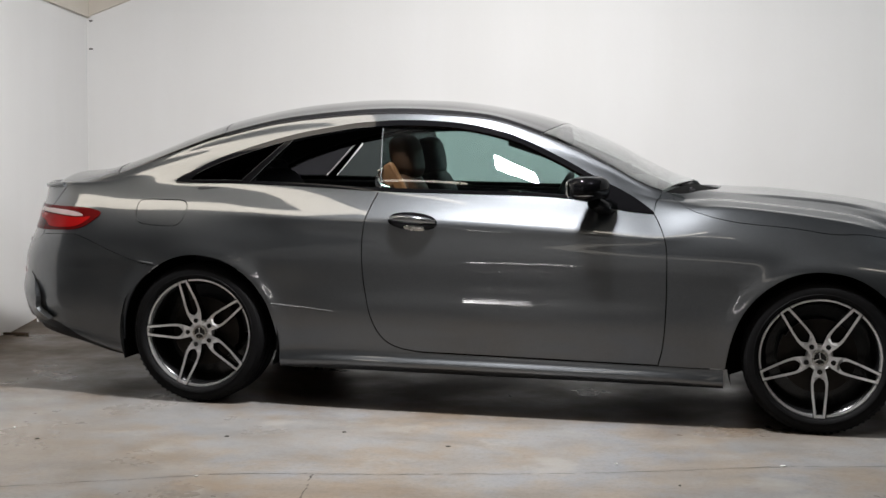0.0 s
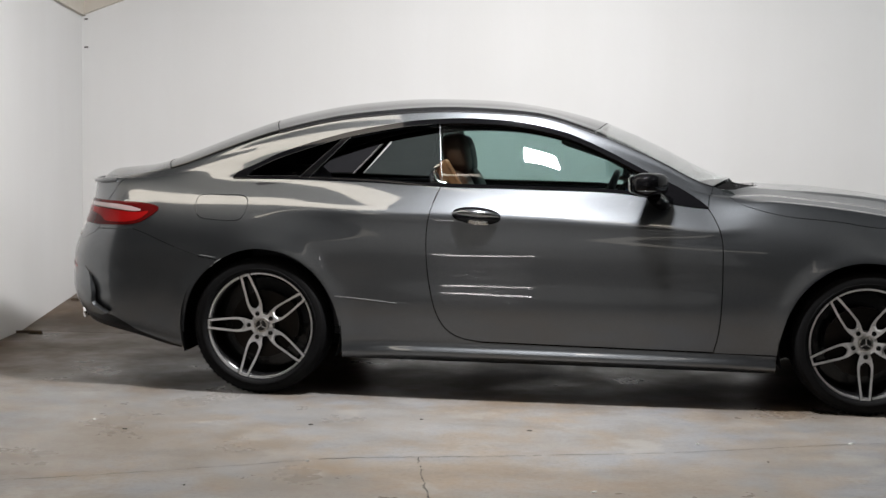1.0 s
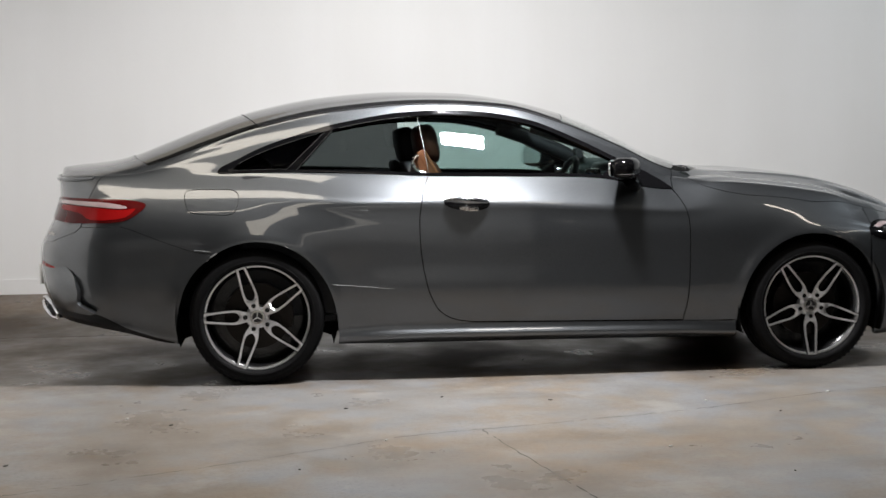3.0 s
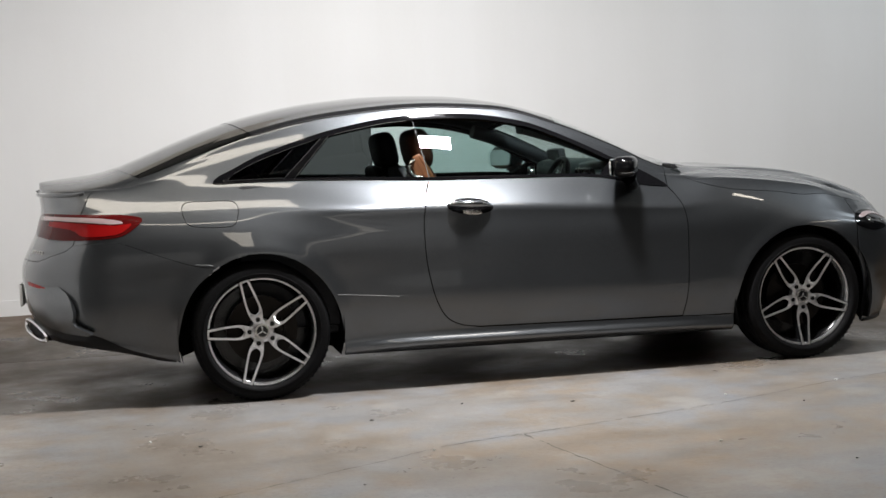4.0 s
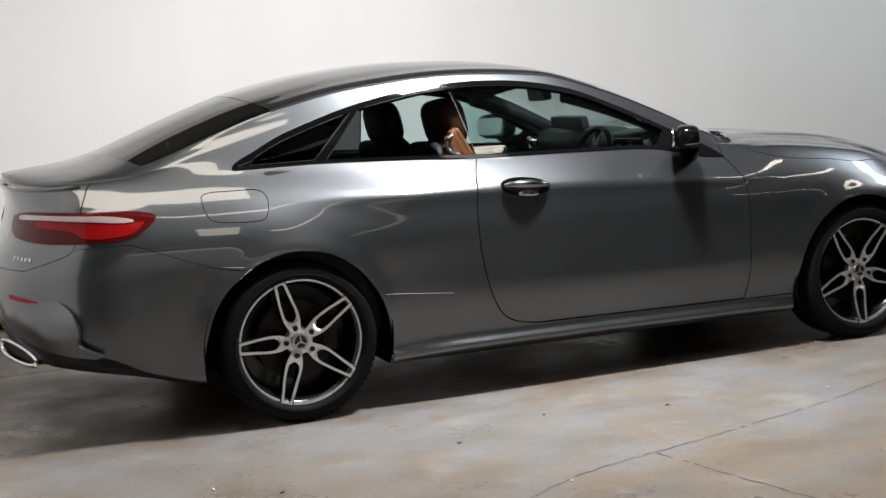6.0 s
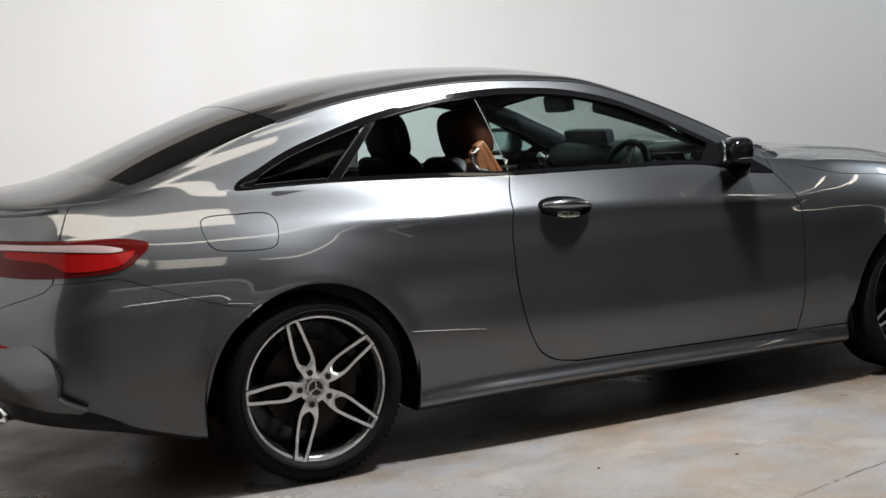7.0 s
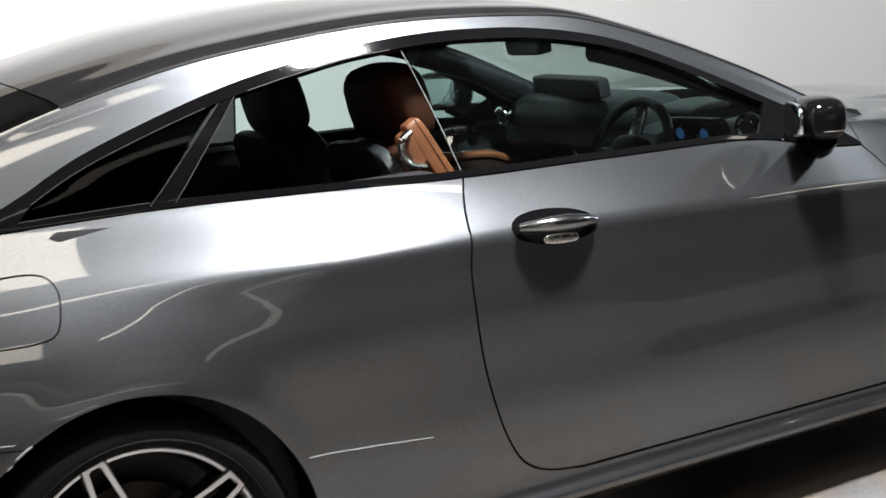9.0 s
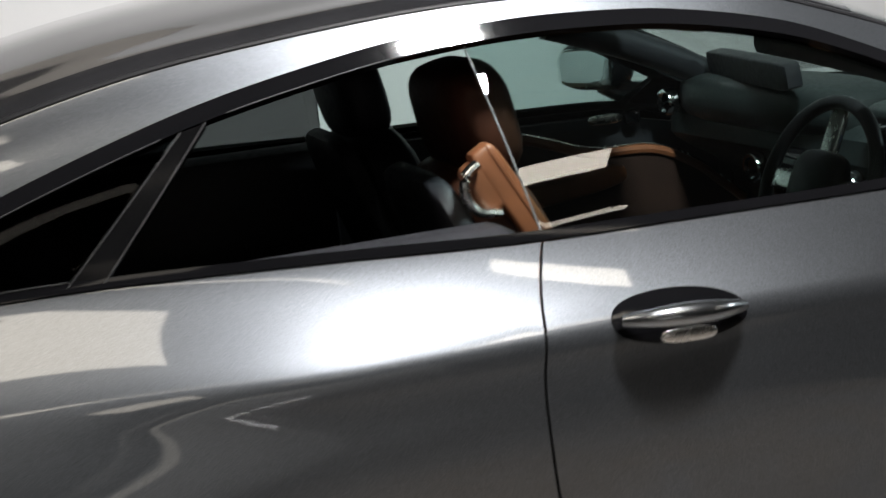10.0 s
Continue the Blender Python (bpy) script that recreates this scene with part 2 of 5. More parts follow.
def tube_bm(path, radius, sides=10, flat=1.0):
    """A tube along a path of points, closed at both ends."""
    bm = bmesh.new()
    pts = [Vector(p) for p in path]
    rings = []
    for i, p in enumerate(pts):
        d = (pts[min(i + 1, len(pts) - 1)] - pts[max(i - 1, 0)]).normalized()
        up = Vector((0, 0, 1)) if abs(d.z) < 0.9 else Vector((1, 0, 0))
        a = d.cross(up).normalized()
        b = a.cross(d)
        r = radius[i] if isinstance(radius, (list, tuple)) else radius
        rings.append([bm.verts.new(p + r * (math.cos(q) * a + flat * math.sin(q) * b))
                      for q in (2 * math.pi * k / sides for k in range(sides))])
    for r0, r1 in zip(rings, rings[1:]):
        for k in range(sides):
            bm.faces.new((r0[k], r0[(k + 1) % sides], r1[(k + 1) % sides], r1[k]))
    bm.faces.new(rings[0])
    bm.faces.new(rings[-1][::-1])
    return bm


def extrude_bm(outline, depth, axis="y", at=0.0, bevel=0.0):
    """A plate with an outline in (x, z) and a depth along y (axis y), or in (y, z) along x."""
    bm = bmesh.new()
    make = (lambda a, b, d: (a, d, b)) if axis == "y" else ((lambda a, b, d: (d, a, b)) if axis == "x" else (lambda a, b, d: (a, b, d)))
    lo = [bm.verts.new(make(a, b, at)) for a, b in outline]
    hi = [bm.verts.new(make(a, b, at + depth)) for a, b in outline]
    n = len(lo)
    bm.faces.new(lo)
    bm.faces.new(hi[::-1])
    for i in range(n):
        bm.faces.new((lo[i], hi[i], hi[(i + 1) % n], lo[(i + 1) % n]))
    if bevel:
        sharp = [e for e in bm.edges if len(e.link_faces) == 2 and e.calc_face_angle(0) > 0.6]
        bmesh.ops.bevel(bm, geom=sharp, offset=bevel, segments=2, profile=0.5, affect="EDGES")
    return bm


def smooth_curve(pts, step=0.02, closed=False):
    """Points along a Catmull-Rom curve through pts (any dimension)."""
    p = [np.array(q, float) for q in pts]
    n = len(p)
    out = []
    for i in range(n if closed else n - 1):
        p0 = p[(i - 1) % n] if closed or i > 0 else 2 * p[0] - p[1]
        p1, p2 = p[i], p[(i + 1) % n]
        p3 = p[(i + 2) % n] if closed or i + 2 < n else 2 * p[-1] - p[-2]
        k = max(1, int(np.linalg.norm(p2 - p1) / step))
        for q in range(k):
            t = q / k
            out.append(0.5 * (2 * p1 + (p2 - p0) * t + (2 * p0 - 5 * p1 + 4 * p2 - p3) * t * t + (3 * p1 - p0 - 3 * p2 + p3) * t ** 3))
    if not closed:
        out.append(p[-1])
    return [tuple(q) for q in out]


def straight(pts, step=0.02):
    out = []
    for a, b in zip(pts, pts[1:]):
        a, b = np.array(a, float), np.array(b, float)
        k = max(1, int(np.linalg.norm(b - a) / step))
        out += [tuple(a + (b - a) * i / k) for i in range(k)]
    return out + [tuple(pts[-1])]


def arc(cx, cz, r, a0, a1, step=0.02):
    k = max(2, int(abs(radians(a1 - a0)) * r / step))
    return [(cx + r * math.cos(radians(a0 + (a1 - a0) * i / k)), cz + r * math.sin(radians(a0 + (a1 - a0) * i / k))) for i in range(k + 1)]

def superbox(size, at, e=0.5, turn=(0, 0, 0), seg=24):
    """A rounded box: a superellipsoid."""
    bm = bmesh.new()
    bmesh.ops.create_uvsphere(bm, u_segments=seg, v_segments=seg // 2, radius=1)
    for v in bm.verts:
        v.co = Vector([math.copysign(abs(c) ** e, c) for c in v.co])
    bmesh.ops.scale(bm, vec=[s / 2 for s in size], verts=bm.verts[:])
    bmesh.ops.transform(bm, matrix=pose(*at, *turn), verts=bm.verts[:])
    return bm


# ---- the car's outer skin: one smooth surface, from which the panels are cut ----
# s runs from the middle of the tail (S_TAIL) along the flank to the middle of the nose (S_NOSE);
# t runs from the sill (0) up over belt and roof to the centre line (T_TOP).
S_A, S_B, S_TAIL, S_NOSE = -0.62, 3.02, -1.22, 3.80
POWER = 2.7
T_KNOTS = np.array([0.0, 0.045, 0.118, 0.22, 0.42, 0.60, 0.6975, 0.725, 0.757, 0.87, 1.115, 1.36, 1.62, 1.95])
T_BELT, T_RAIL, T_TOP = 0.87, 1.325, 1.95
# each line: knots (s, half width), knots (s, height)
LINES = [
    ([(-1.2, .81), (-.6, .825), (0, .85), (1.4, .853), (2.8, .855), (3.8, .78)], [(-1.2, .335), (-.85, .300), (-.62, .256), (-.42, .203), (.4, .188), (2.46, .178), (3.2, .165), (3.8, .16)]),
    ([(-1.2, .83), (-.6, .845), (0, .87), (.4, .874), (.75, .898), (1.4, .901), (2.2, .897), (2.46, .880), (2.9, .875), (3.8, .80)], [(-1.2, .360), (-.85, .325), (-.62, .281), (-.42, .228), (.4, .213), (.75, .222), (2.2, .210), (2.46, .198), (3.2, .187), (3.8, .185)]),
    ([(-1.2, .84), (-.6, .865), (0, .893), (.4, .886), (.8, .902), (1.4, .904), (2.2, .903), (2.5, .893), (2.9, .897), (3.8, .82)], [(-1.2, .45), (-.5, .41), (.4, .38), (2.46, .37), (3.8, .38)]),
    ([(-1.2, .84), (-.6, .872), (0, .910), (.4, .902), (1.0, .911), (2.3, .911), (2.9, .909), (3.8, .82)], [(-1.2, .63), (-.5, .60), (.4, .58), (2.46, .57), (3.8, .56)]),
    ([(-1.2, .82), (-.6, .862), (0, .910), (.5, .906), (1.4, .909), (2.4, .909), (2.9, .905), (3.8, .80)], [(-1.2, .80), (-.5, .78), (.4, .765), (2.46, .75), (3.3, .70), (3.8, .62)]),
    ([(-1.2, .79), (-.55, .832), (-.09, .876), (.5, .893), (1.4, .898), (2.2, .894), (2.9, .870), (3.8, .76)], [(-1.2, .93), (-.5, .905), (.4, .897), (1.2, .886), (1.65, .866), (2.2, .842), (2.46, .83), (3.1, .78), (3.8, .655)]),
    ([(-1.2, .74), (-.6, .715), (-.18, .705), (.2, .730), (.87, .801), (1.5, .811), (2.13, .790), (2.6, .775), (3.0, .73), (3.8, .64)], [(-1.2, 1.02), (-.9, 1.015), (-.6, 1.015), (-.18, 1.045), (.2, 1.05), (.87, 1.03), (1.74, 1.014), (2.13, .965), (2.5, .945), (3.0, .885), (3.4, .79), (3.8, .68)]),
    ([(-1.2, .52), (-.9, .56), (-.55, .58), (0, .565), (.4, .548), (.9, .538), (1.3, .540), (1.6, .568), (1.9, .62), (2.15, .675), (2.4, .65), (3.0, .59), (3.8, .5)], [(-1.2, 1.035), (-.85, 1.04), (-.55, 1.095), (-.3, 1.185), (0, 1.29), (.4, 1.38), (.9, 1.42), (1.3, 1.40), (1.6, 1.315), (1.9, 1.185), (2.15, 1.06), (2.4, 1.010), (3.0, .962), (3.4, .862), (3.8, .70)]),
    ([(-1.2, .27), (-.55, .3), (0, .32), (1.3, .32), (1.9, .36), (2.2, .38), (3.0, .33), (3.8, .25)], [(-1.2, 1.07), (-.9, 1.082), (-.75, 1.102), (-.55, 1.164), (-.3, 1.261), (0, 1.362), (.4, 1.441), (.9, 1.468), (1.3, 1.436), (1.6, 1.364), (1.9, 1.244), (2.2, 1.112), (2.4, 1.050), (3.0, .996), (3.4, .895), (3.8, .71)]),
    ([(-1.2, 0), (3.8, 0)], [(-1.2, 1.078), (-.9, 1.100), (-.75, 1.118), (-.55, 1.190), (-.3, 1.290), (0, 1.390), (.4, 1.464), (.75, 1.488), (1.07, 1.482), (1.36, 1.446), (1.65, 1.376), (1.95, 1.252), (2.2, 1.126), (2.4, 1.065), (2.8, 1.034), (3.2, .98), (3.5, .87), (3.8, .71)]),
]
TAIL_X = [(.18, -.98), (.35, -1.085), (.5, -1.14), (.65, -1.15), (.75, -1.11), (.85, -1.06), (.95, -1.035), (1.03, -1.05), (1.2, -1.05)]
NOSE_X = [(.15, 3.60), (.35, 3.69), (.6, 3.71), (.72, 3.68), (.9, 3.66), (1.3, 3.66)]


def soft_table(knots, lo, hi, step, sigma):
    """Knots joined by a monotone cubic and softened, as a table."""
    k = np.array(knots, float)
    x, y = k[:, 0], k[:, 1]
    h, d = np.diff(x), np.diff(y) / np.diff(x)
    m = np.zeros(len(x))
    for i in range(1, len(x) - 1):
        if d[i - 1] * d[i] > 0:
            w1, w2 = 2 * h[i] + h[i - 1], h[i] + 2 * h[i - 1]
            m[i] = (w1 + w2) / (w1 / d[i - 1] + w2 / d[i])
    m[0], m[-1] = d[0], d[-1]
    pad = int(4 * sigma / step)
    q = np.arange(lo - pad * step, hi + (pad + 1) * step, step)
    qc = np.clip(q, x[0], x[-1])
    i = np.clip(np.searchsorted(x, qc) - 1, 0, len(h) - 1)
    t = (qc - x[i]) / h[i]
    v = ((1 + 2 * t) * (1 - t) ** 2 * y[i] + t * (1 - t) ** 2 * h[i] * m[i] + t * t * (3 - 2 * t) * y[i + 1] + t * t * (t - 1) * h[i] * m[i + 1])
    g = np.exp(-0.5 * (np.arange(-pad, pad + 1) * step / sigma) ** 2)
    v = np.convolve(v, g / g.sum(), "same")[pad:-pad]
    return q[pad:-pad], v


S_GRID = None
Y_TAB, Z_TAB = [], []
for yk, zk in LINES:
    S_GRID, tab = soft_table(yk, -1.3, 3.9, 0.005, 0.10)
    Y_TAB.append(tab)
    S_GRID, tab = soft_table(zk, -1.3, 3.9, 0.005, 0.05)
    Z_TAB.append(tab)
CREASE = 0.22
# the shoulder crease: two more lines close to either side of it
for tabs in (Y_TAB, Z_TAB):
    below, on, above = tabs[4], tabs[5], tabs[6]
    tabs[5:6] = [on + (below - on) * CREASE, on, on + (above - on) * CREASE]
# the crease is crisp along the quarter and the door's rear, and dies away into a round haunch over the rear wheel and a soft flank towards the front


def ease(v):
    v = np.clip(v, 0, 1)
    return v * v * (3 - 2 * v)


fade = ease((S_GRID + 0.10) / 0.65)
fade = np.maximum(fade, np.clip((-0.55 - S_GRID) / 0.25, 0, 1)) * (1 - 0.35 * ease((S_GRID - 1.6) / 1.0))
front = ease((S_GRID - 0.6) / 0.8)
low, high = np.radians(16 - 13 * front), np.radians(50 - 6 * front)
d4, d8 = (-np.sin(low), np.cos(low)), (-np.sin(high), np.cos(high))
gy, gz = Y_TAB[8] - Y_TAB[4], Z_TAB[8] - Z_TAB[4]
reach4 = (gy * d8[1] - gz * d8[0]) / (d4[0] * d8[1] - d4[1] * d8[0])
knee = (Y_TAB[4] + reach4 * d4[0], Z_TAB[4] + reach4 * d4[1])
for k, u in ((5, 0.361), (6, 0.463), (7, 0.581)):
    for tabs, mid in ((Y_TAB, knee[0]), (Z_TAB, knee[1])):
        arc = (1 - u) ** 2 * tabs[4] + 2 * u * (1 - u) * mid + u * u * tabs[8]
        tabs[k] = fade * tabs[k] + (1 - fade) * arc
# half-way up the side glass and the rear pillar, slightly bowed out
reach = np.hypot(Y_TAB[8] - Y_TAB[9], Z_TAB[8] - Z_TAB[9]) * np.clip((2.25 - S_GRID) / 0.3, 0, 1) * np.clip((S_GRID + 0.75) / 0.3, 0, 1)
for tabs, bow in ((Y_TAB, 0.030), (Z_TAB, 0.013)):
    tabs.insert(9, 0.5 * (tabs[8] + tabs[9]) + bow * reach)
# the front wing: a round shoulder up to the firm edge of the bonnet, and the flat of the bonnet beyond it
crown = ease((S_GRID - 2.12) / 0.36) * (1 - ease((S_GRID - 3.00) / 0.24))
y0, z0, y1, z1 = Y_TAB[4].copy(), Z_TAB[4].copy(), Y_TAB[11].copy(), Z_TAB[11].copy()
ye, ze = Y_TAB[8] + 0.004, Z_TAB[8] + 0.034
yk = y0 - 0.022
zk = ze - 0.95 * (yk - ye)
for k, u in ((5, 0.361), (6, 0.463), (7, 0.581), (8, 1.0)):
    Y_TAB[k] = (1 - crown) * Y_TAB[k] + crown * ((1 - u) ** 2 * y0 + 2 * u * (1 - u) * yk + u * u * ye)
    Z_TAB[k] = (1 - crown) * Z_TAB[k] + crown * ((1 - u) ** 2 * z0 + 2 * u * (1 - u) * zk + u * u * ze)
for k, u in ((9, 0.327), (10, 0.653)):
    Y_TAB[k] = (1 - crown) * Y_TAB[k] + crown * (ye + u * (y1 - ye))
    Z_TAB[k] = (1 - crown) * Z_TAB[k] + crown * (ze + u * (z1 - ze) + 0.030 * u * (1 - u))
# just above the sill, where its flare begins
Y_TAB.insert(2, Y_TAB[2] - 0.016)
Z_TAB.insert(2, Z_TAB[1] + 0.27 * (Z_TAB[2] - Z_TAB[1]))
ZT_GRID, TAIL_TAB = soft_table(TAIL_X, 0.0, 1.7, 0.005, 0.03)
ZT_GRID, NOSE_TAB = soft_table(NOSE_X, 0.0, 1.7, 0.005, 0.03)


def spline_matrix(k):
    n = len(k)
    h = np.diff(k)
    a, b = np.zeros((n, n)), np.zeros((n, n))
    a[0, 0] = 1
    # mirror symmetry at the centre line: level slope there
    a[-1, -1], a[-1, -2] = 2 * h[-1], h[-1]
    b[-1, -1], b[-1, -2] = -6 / h[-1], 6 / h[-1]
    for i in range(1, n - 1):
        a[i, i - 1], a[i, i], a[i, i + 1] = h[i - 1], 2 * (h[i - 1] + h[i]), h[i]
        b[i, i - 1], b[i, i], b[i, i + 1] = 6 / h[i - 1], -6 / h[i - 1] - 6 / h[i], 6 / h[i]
    return np.linalg.solve(a, b)


BEND = spline_matrix(T_KNOTS)


def section(s, t):
    """Half width and height of the skin before the ends are wrapped round."""
    s, t = np.asarray(s, float), np.asarray(t, float)
    ys = np.stack([np.interp(s, S_GRID, tab) for tab in Y_TAB], -1)
    zs = np.stack([np.interp(s, S_GRID, tab) for tab in Z_TAB], -1)
    i = np.clip(np.searchsorted(T_KNOTS, t, "right") - 1, 0, len(T_KNOTS) - 2)
    h = T_KNOTS[i + 1] - T_KNOTS[i]
    a, b = (T_KNOTS[i + 1] - t) / h, (t - T_KNOTS[i]) / h
    out = []
    for v in (ys, zs):
        c = v @ BEND.T
        pick = lambda arr, j: np.take_along_axis(arr, j[..., None], -1)[..., 0]
        out.append(a * pick(v, i) + b * pick(v, i + 1) + ((a ** 3 - a) * pick(c, i) + (b ** 3 - b) * pick(c, i + 1)) * h * h / 6)
    return out


# the belt is a firm edge along the side glass and the bonnet, the rail a round one between the bowed side glass and the even camber
# of roof, windscreen and rear window: more lines on the bow and on the camber
T_BOW, T_CAMBER = (0.902, 1.00, 1.19, 1.255), (1.425, 1.50, 1.62, 1.78)
glass_part = ease((S_GRID + 0.55) / 0.50) * (1 - ease((S_GRID - 1.95) / 0.2))
cab = ease((S_GRID + 0.80) / 0.22) * (1 - ease((S_GRID - 2.08) / 0.2))
knots = dict(zip(T_KNOTS.tolist(), zip(Y_TAB, Z_TAB)))
extra = {}
for t in T_BOW + T_CAMBER:
    flow = section(S_GRID, np.full(len(S_GRID), t))
    if t < 1.36:
        u = (t - T_BELT) / 0.49
        bow = [(1 - 2 * u) * (1 - u) * tabs[9] + 4 * u * (1 - u) * tabs[10] + u * (2 * u - 1) * tabs[11] for tabs in (Y_TAB, Z_TAB)]
        mixed = [glass_part * b + (1 - glass_part) * f for b, f in zip(bow, flow)]
        if t < 1.115:
            v = (t - T_BELT) / (1.115 - T_BELT)
            flat = [tabs[9] + v * (tabs[10] - tabs[9]) for tabs in (Y_TAB, Z_TAB)]
            mixed = [m * (1 - crown) + f * crown for m, f in zip(mixed, flat)]
    else:
        y_new = Y_TAB[11] * (1.95 - t) / (1.95 - 1.36)
        z_new = Z_TAB[13] - (Z_TAB[13] - Z_TAB[11]) * (y_new / Y_TAB[11]) ** 2
        mixed = [cab * y_new + (1 - cab) * flow[0], cab * z_new + (1 - cab) * flow[1]]
    extra[t] = tuple(mixed)
knots.update(extra)
T_KNOTS = np.array(sorted(knots))
Y_TAB, Z_TAB = [knots[t][0] for t in T_KNOTS], [knots[t][1] for t in T_KNOTS]
BEND = spline_matrix(T_KNOTS)


def skin(s, t):
    """Places on the right flank (negative y) for arrays s, t."""
    s, t = np.asarray(s, float), np.asarray(t, float)
    y, z = section(s, t)
    for cx in (0.0, 2.873):
        r = np.sqrt((s - cx) ** 2 + (z - 0.335) ** 2)
        y = y + 0.013 * np.exp(-((r - 0.375) / 0.055) ** 2) * np.clip((z - 0.28) / 0.12, 0, 1)
    z = z + 0.010 * np.clip((t - 1.44) / 0.08, 0, 1) * np.clip((s - 2.42) / 0.25, 0, 1) * np.clip((3.55 - s) / 0.5, 0, 1)
    back = np.clip((S_A - s) / (S_A - S_TAIL), 0, 1) ** (POWER / 2) * math.pi / 2
    fore = np.clip((s - S_B) / (S_NOSE - S_B), 0, 1) ** (POWER / 2) * math.pi / 2
    e = 2 / POWER
    x = np.clip(s, S_A, S_B)
    x = x - (S_A - np.interp(z, ZT_GRID, TAIL_TAB)) * np.sin(back) ** e
    x = x + (np.interp(z, ZT_GRID, NOSE_TAB) - S_B) * np.sin(fore) ** e
    y = y * np.cos(back) ** e * np.cos(fore) ** e
    return np.stack([x, -y, z], -1)


def skin_normals(s, t):
    d = 0.006
    s = np.clip(s, S_TAIL + 0.004, S_NOSE - 0.004)
    a = skin(np.minimum(s + d, S_NOSE), t) - skin(np.maximum(s - d, S_TAIL), t)
    b = skin(s, np.minimum(t + d, T_TOP)) - skin(s, np.maximum(t - d, 0))
    n = np.cross(a, b)
    return n / np.maximum(np.linalg.norm(n, axis=-1, keepdims=True), 1e-9)


T_FINE = np.arange(0, 1.62, 0.004)


def on_skin(x, z):
    """s, t of the flank's point at a given place along and height."""
    s = x
    e = POWER / 2
    if x < S_A:
        a = S_A - np.interp(z, ZT_GRID, TAIL_TAB)
        s = S_A - (S_A - S_TAIL) * (math.asin(min(1, ((S_A - x) / a) ** e)) * 2 / math.pi) ** (1 / e)
    if x > S_B:
        a = np.interp(z, ZT_GRID, NOSE_TAB) - S_B
        s = S_B + (S_NOSE - S_B) * (math.asin(min(1, ((x - S_B) / a) ** e)) * 2 / math.pi) ** (1 / e)
    zz = section(np.full(len(T_FINE), s), T_FINE)[1]
    above = np.nonzero(zz >= z)[0]
    if len(above) == 0:
        return s, T_RAIL
    i = max(1, above[0])
    f = (z - zz[i - 1]) / max(1e-9, zz[i] - zz[i - 1])
    return s, float(T_FINE[i - 1] + max(0, min(1, f)) * 0.004)


def xz(pts):
    return [on_skin(x, z) for x, z in pts]


def inside(poly, pts):
    x, y = pts[:, 0], pts[:, 1]
    res = np.zeros(len(pts), bool)
    n = len(poly)
    for i in range(n):
        (x0, y0), (x1, y1) = poly[i], poly[(i + 1) % n]
        hit = (y0 > y) != (y1 > y)
        with np.errstate(divide="ignore", invalid="ignore"):
            res ^= hit & (x < (x1 - x0) * (y - y0) / (y1 - y0) + x0)
    return res


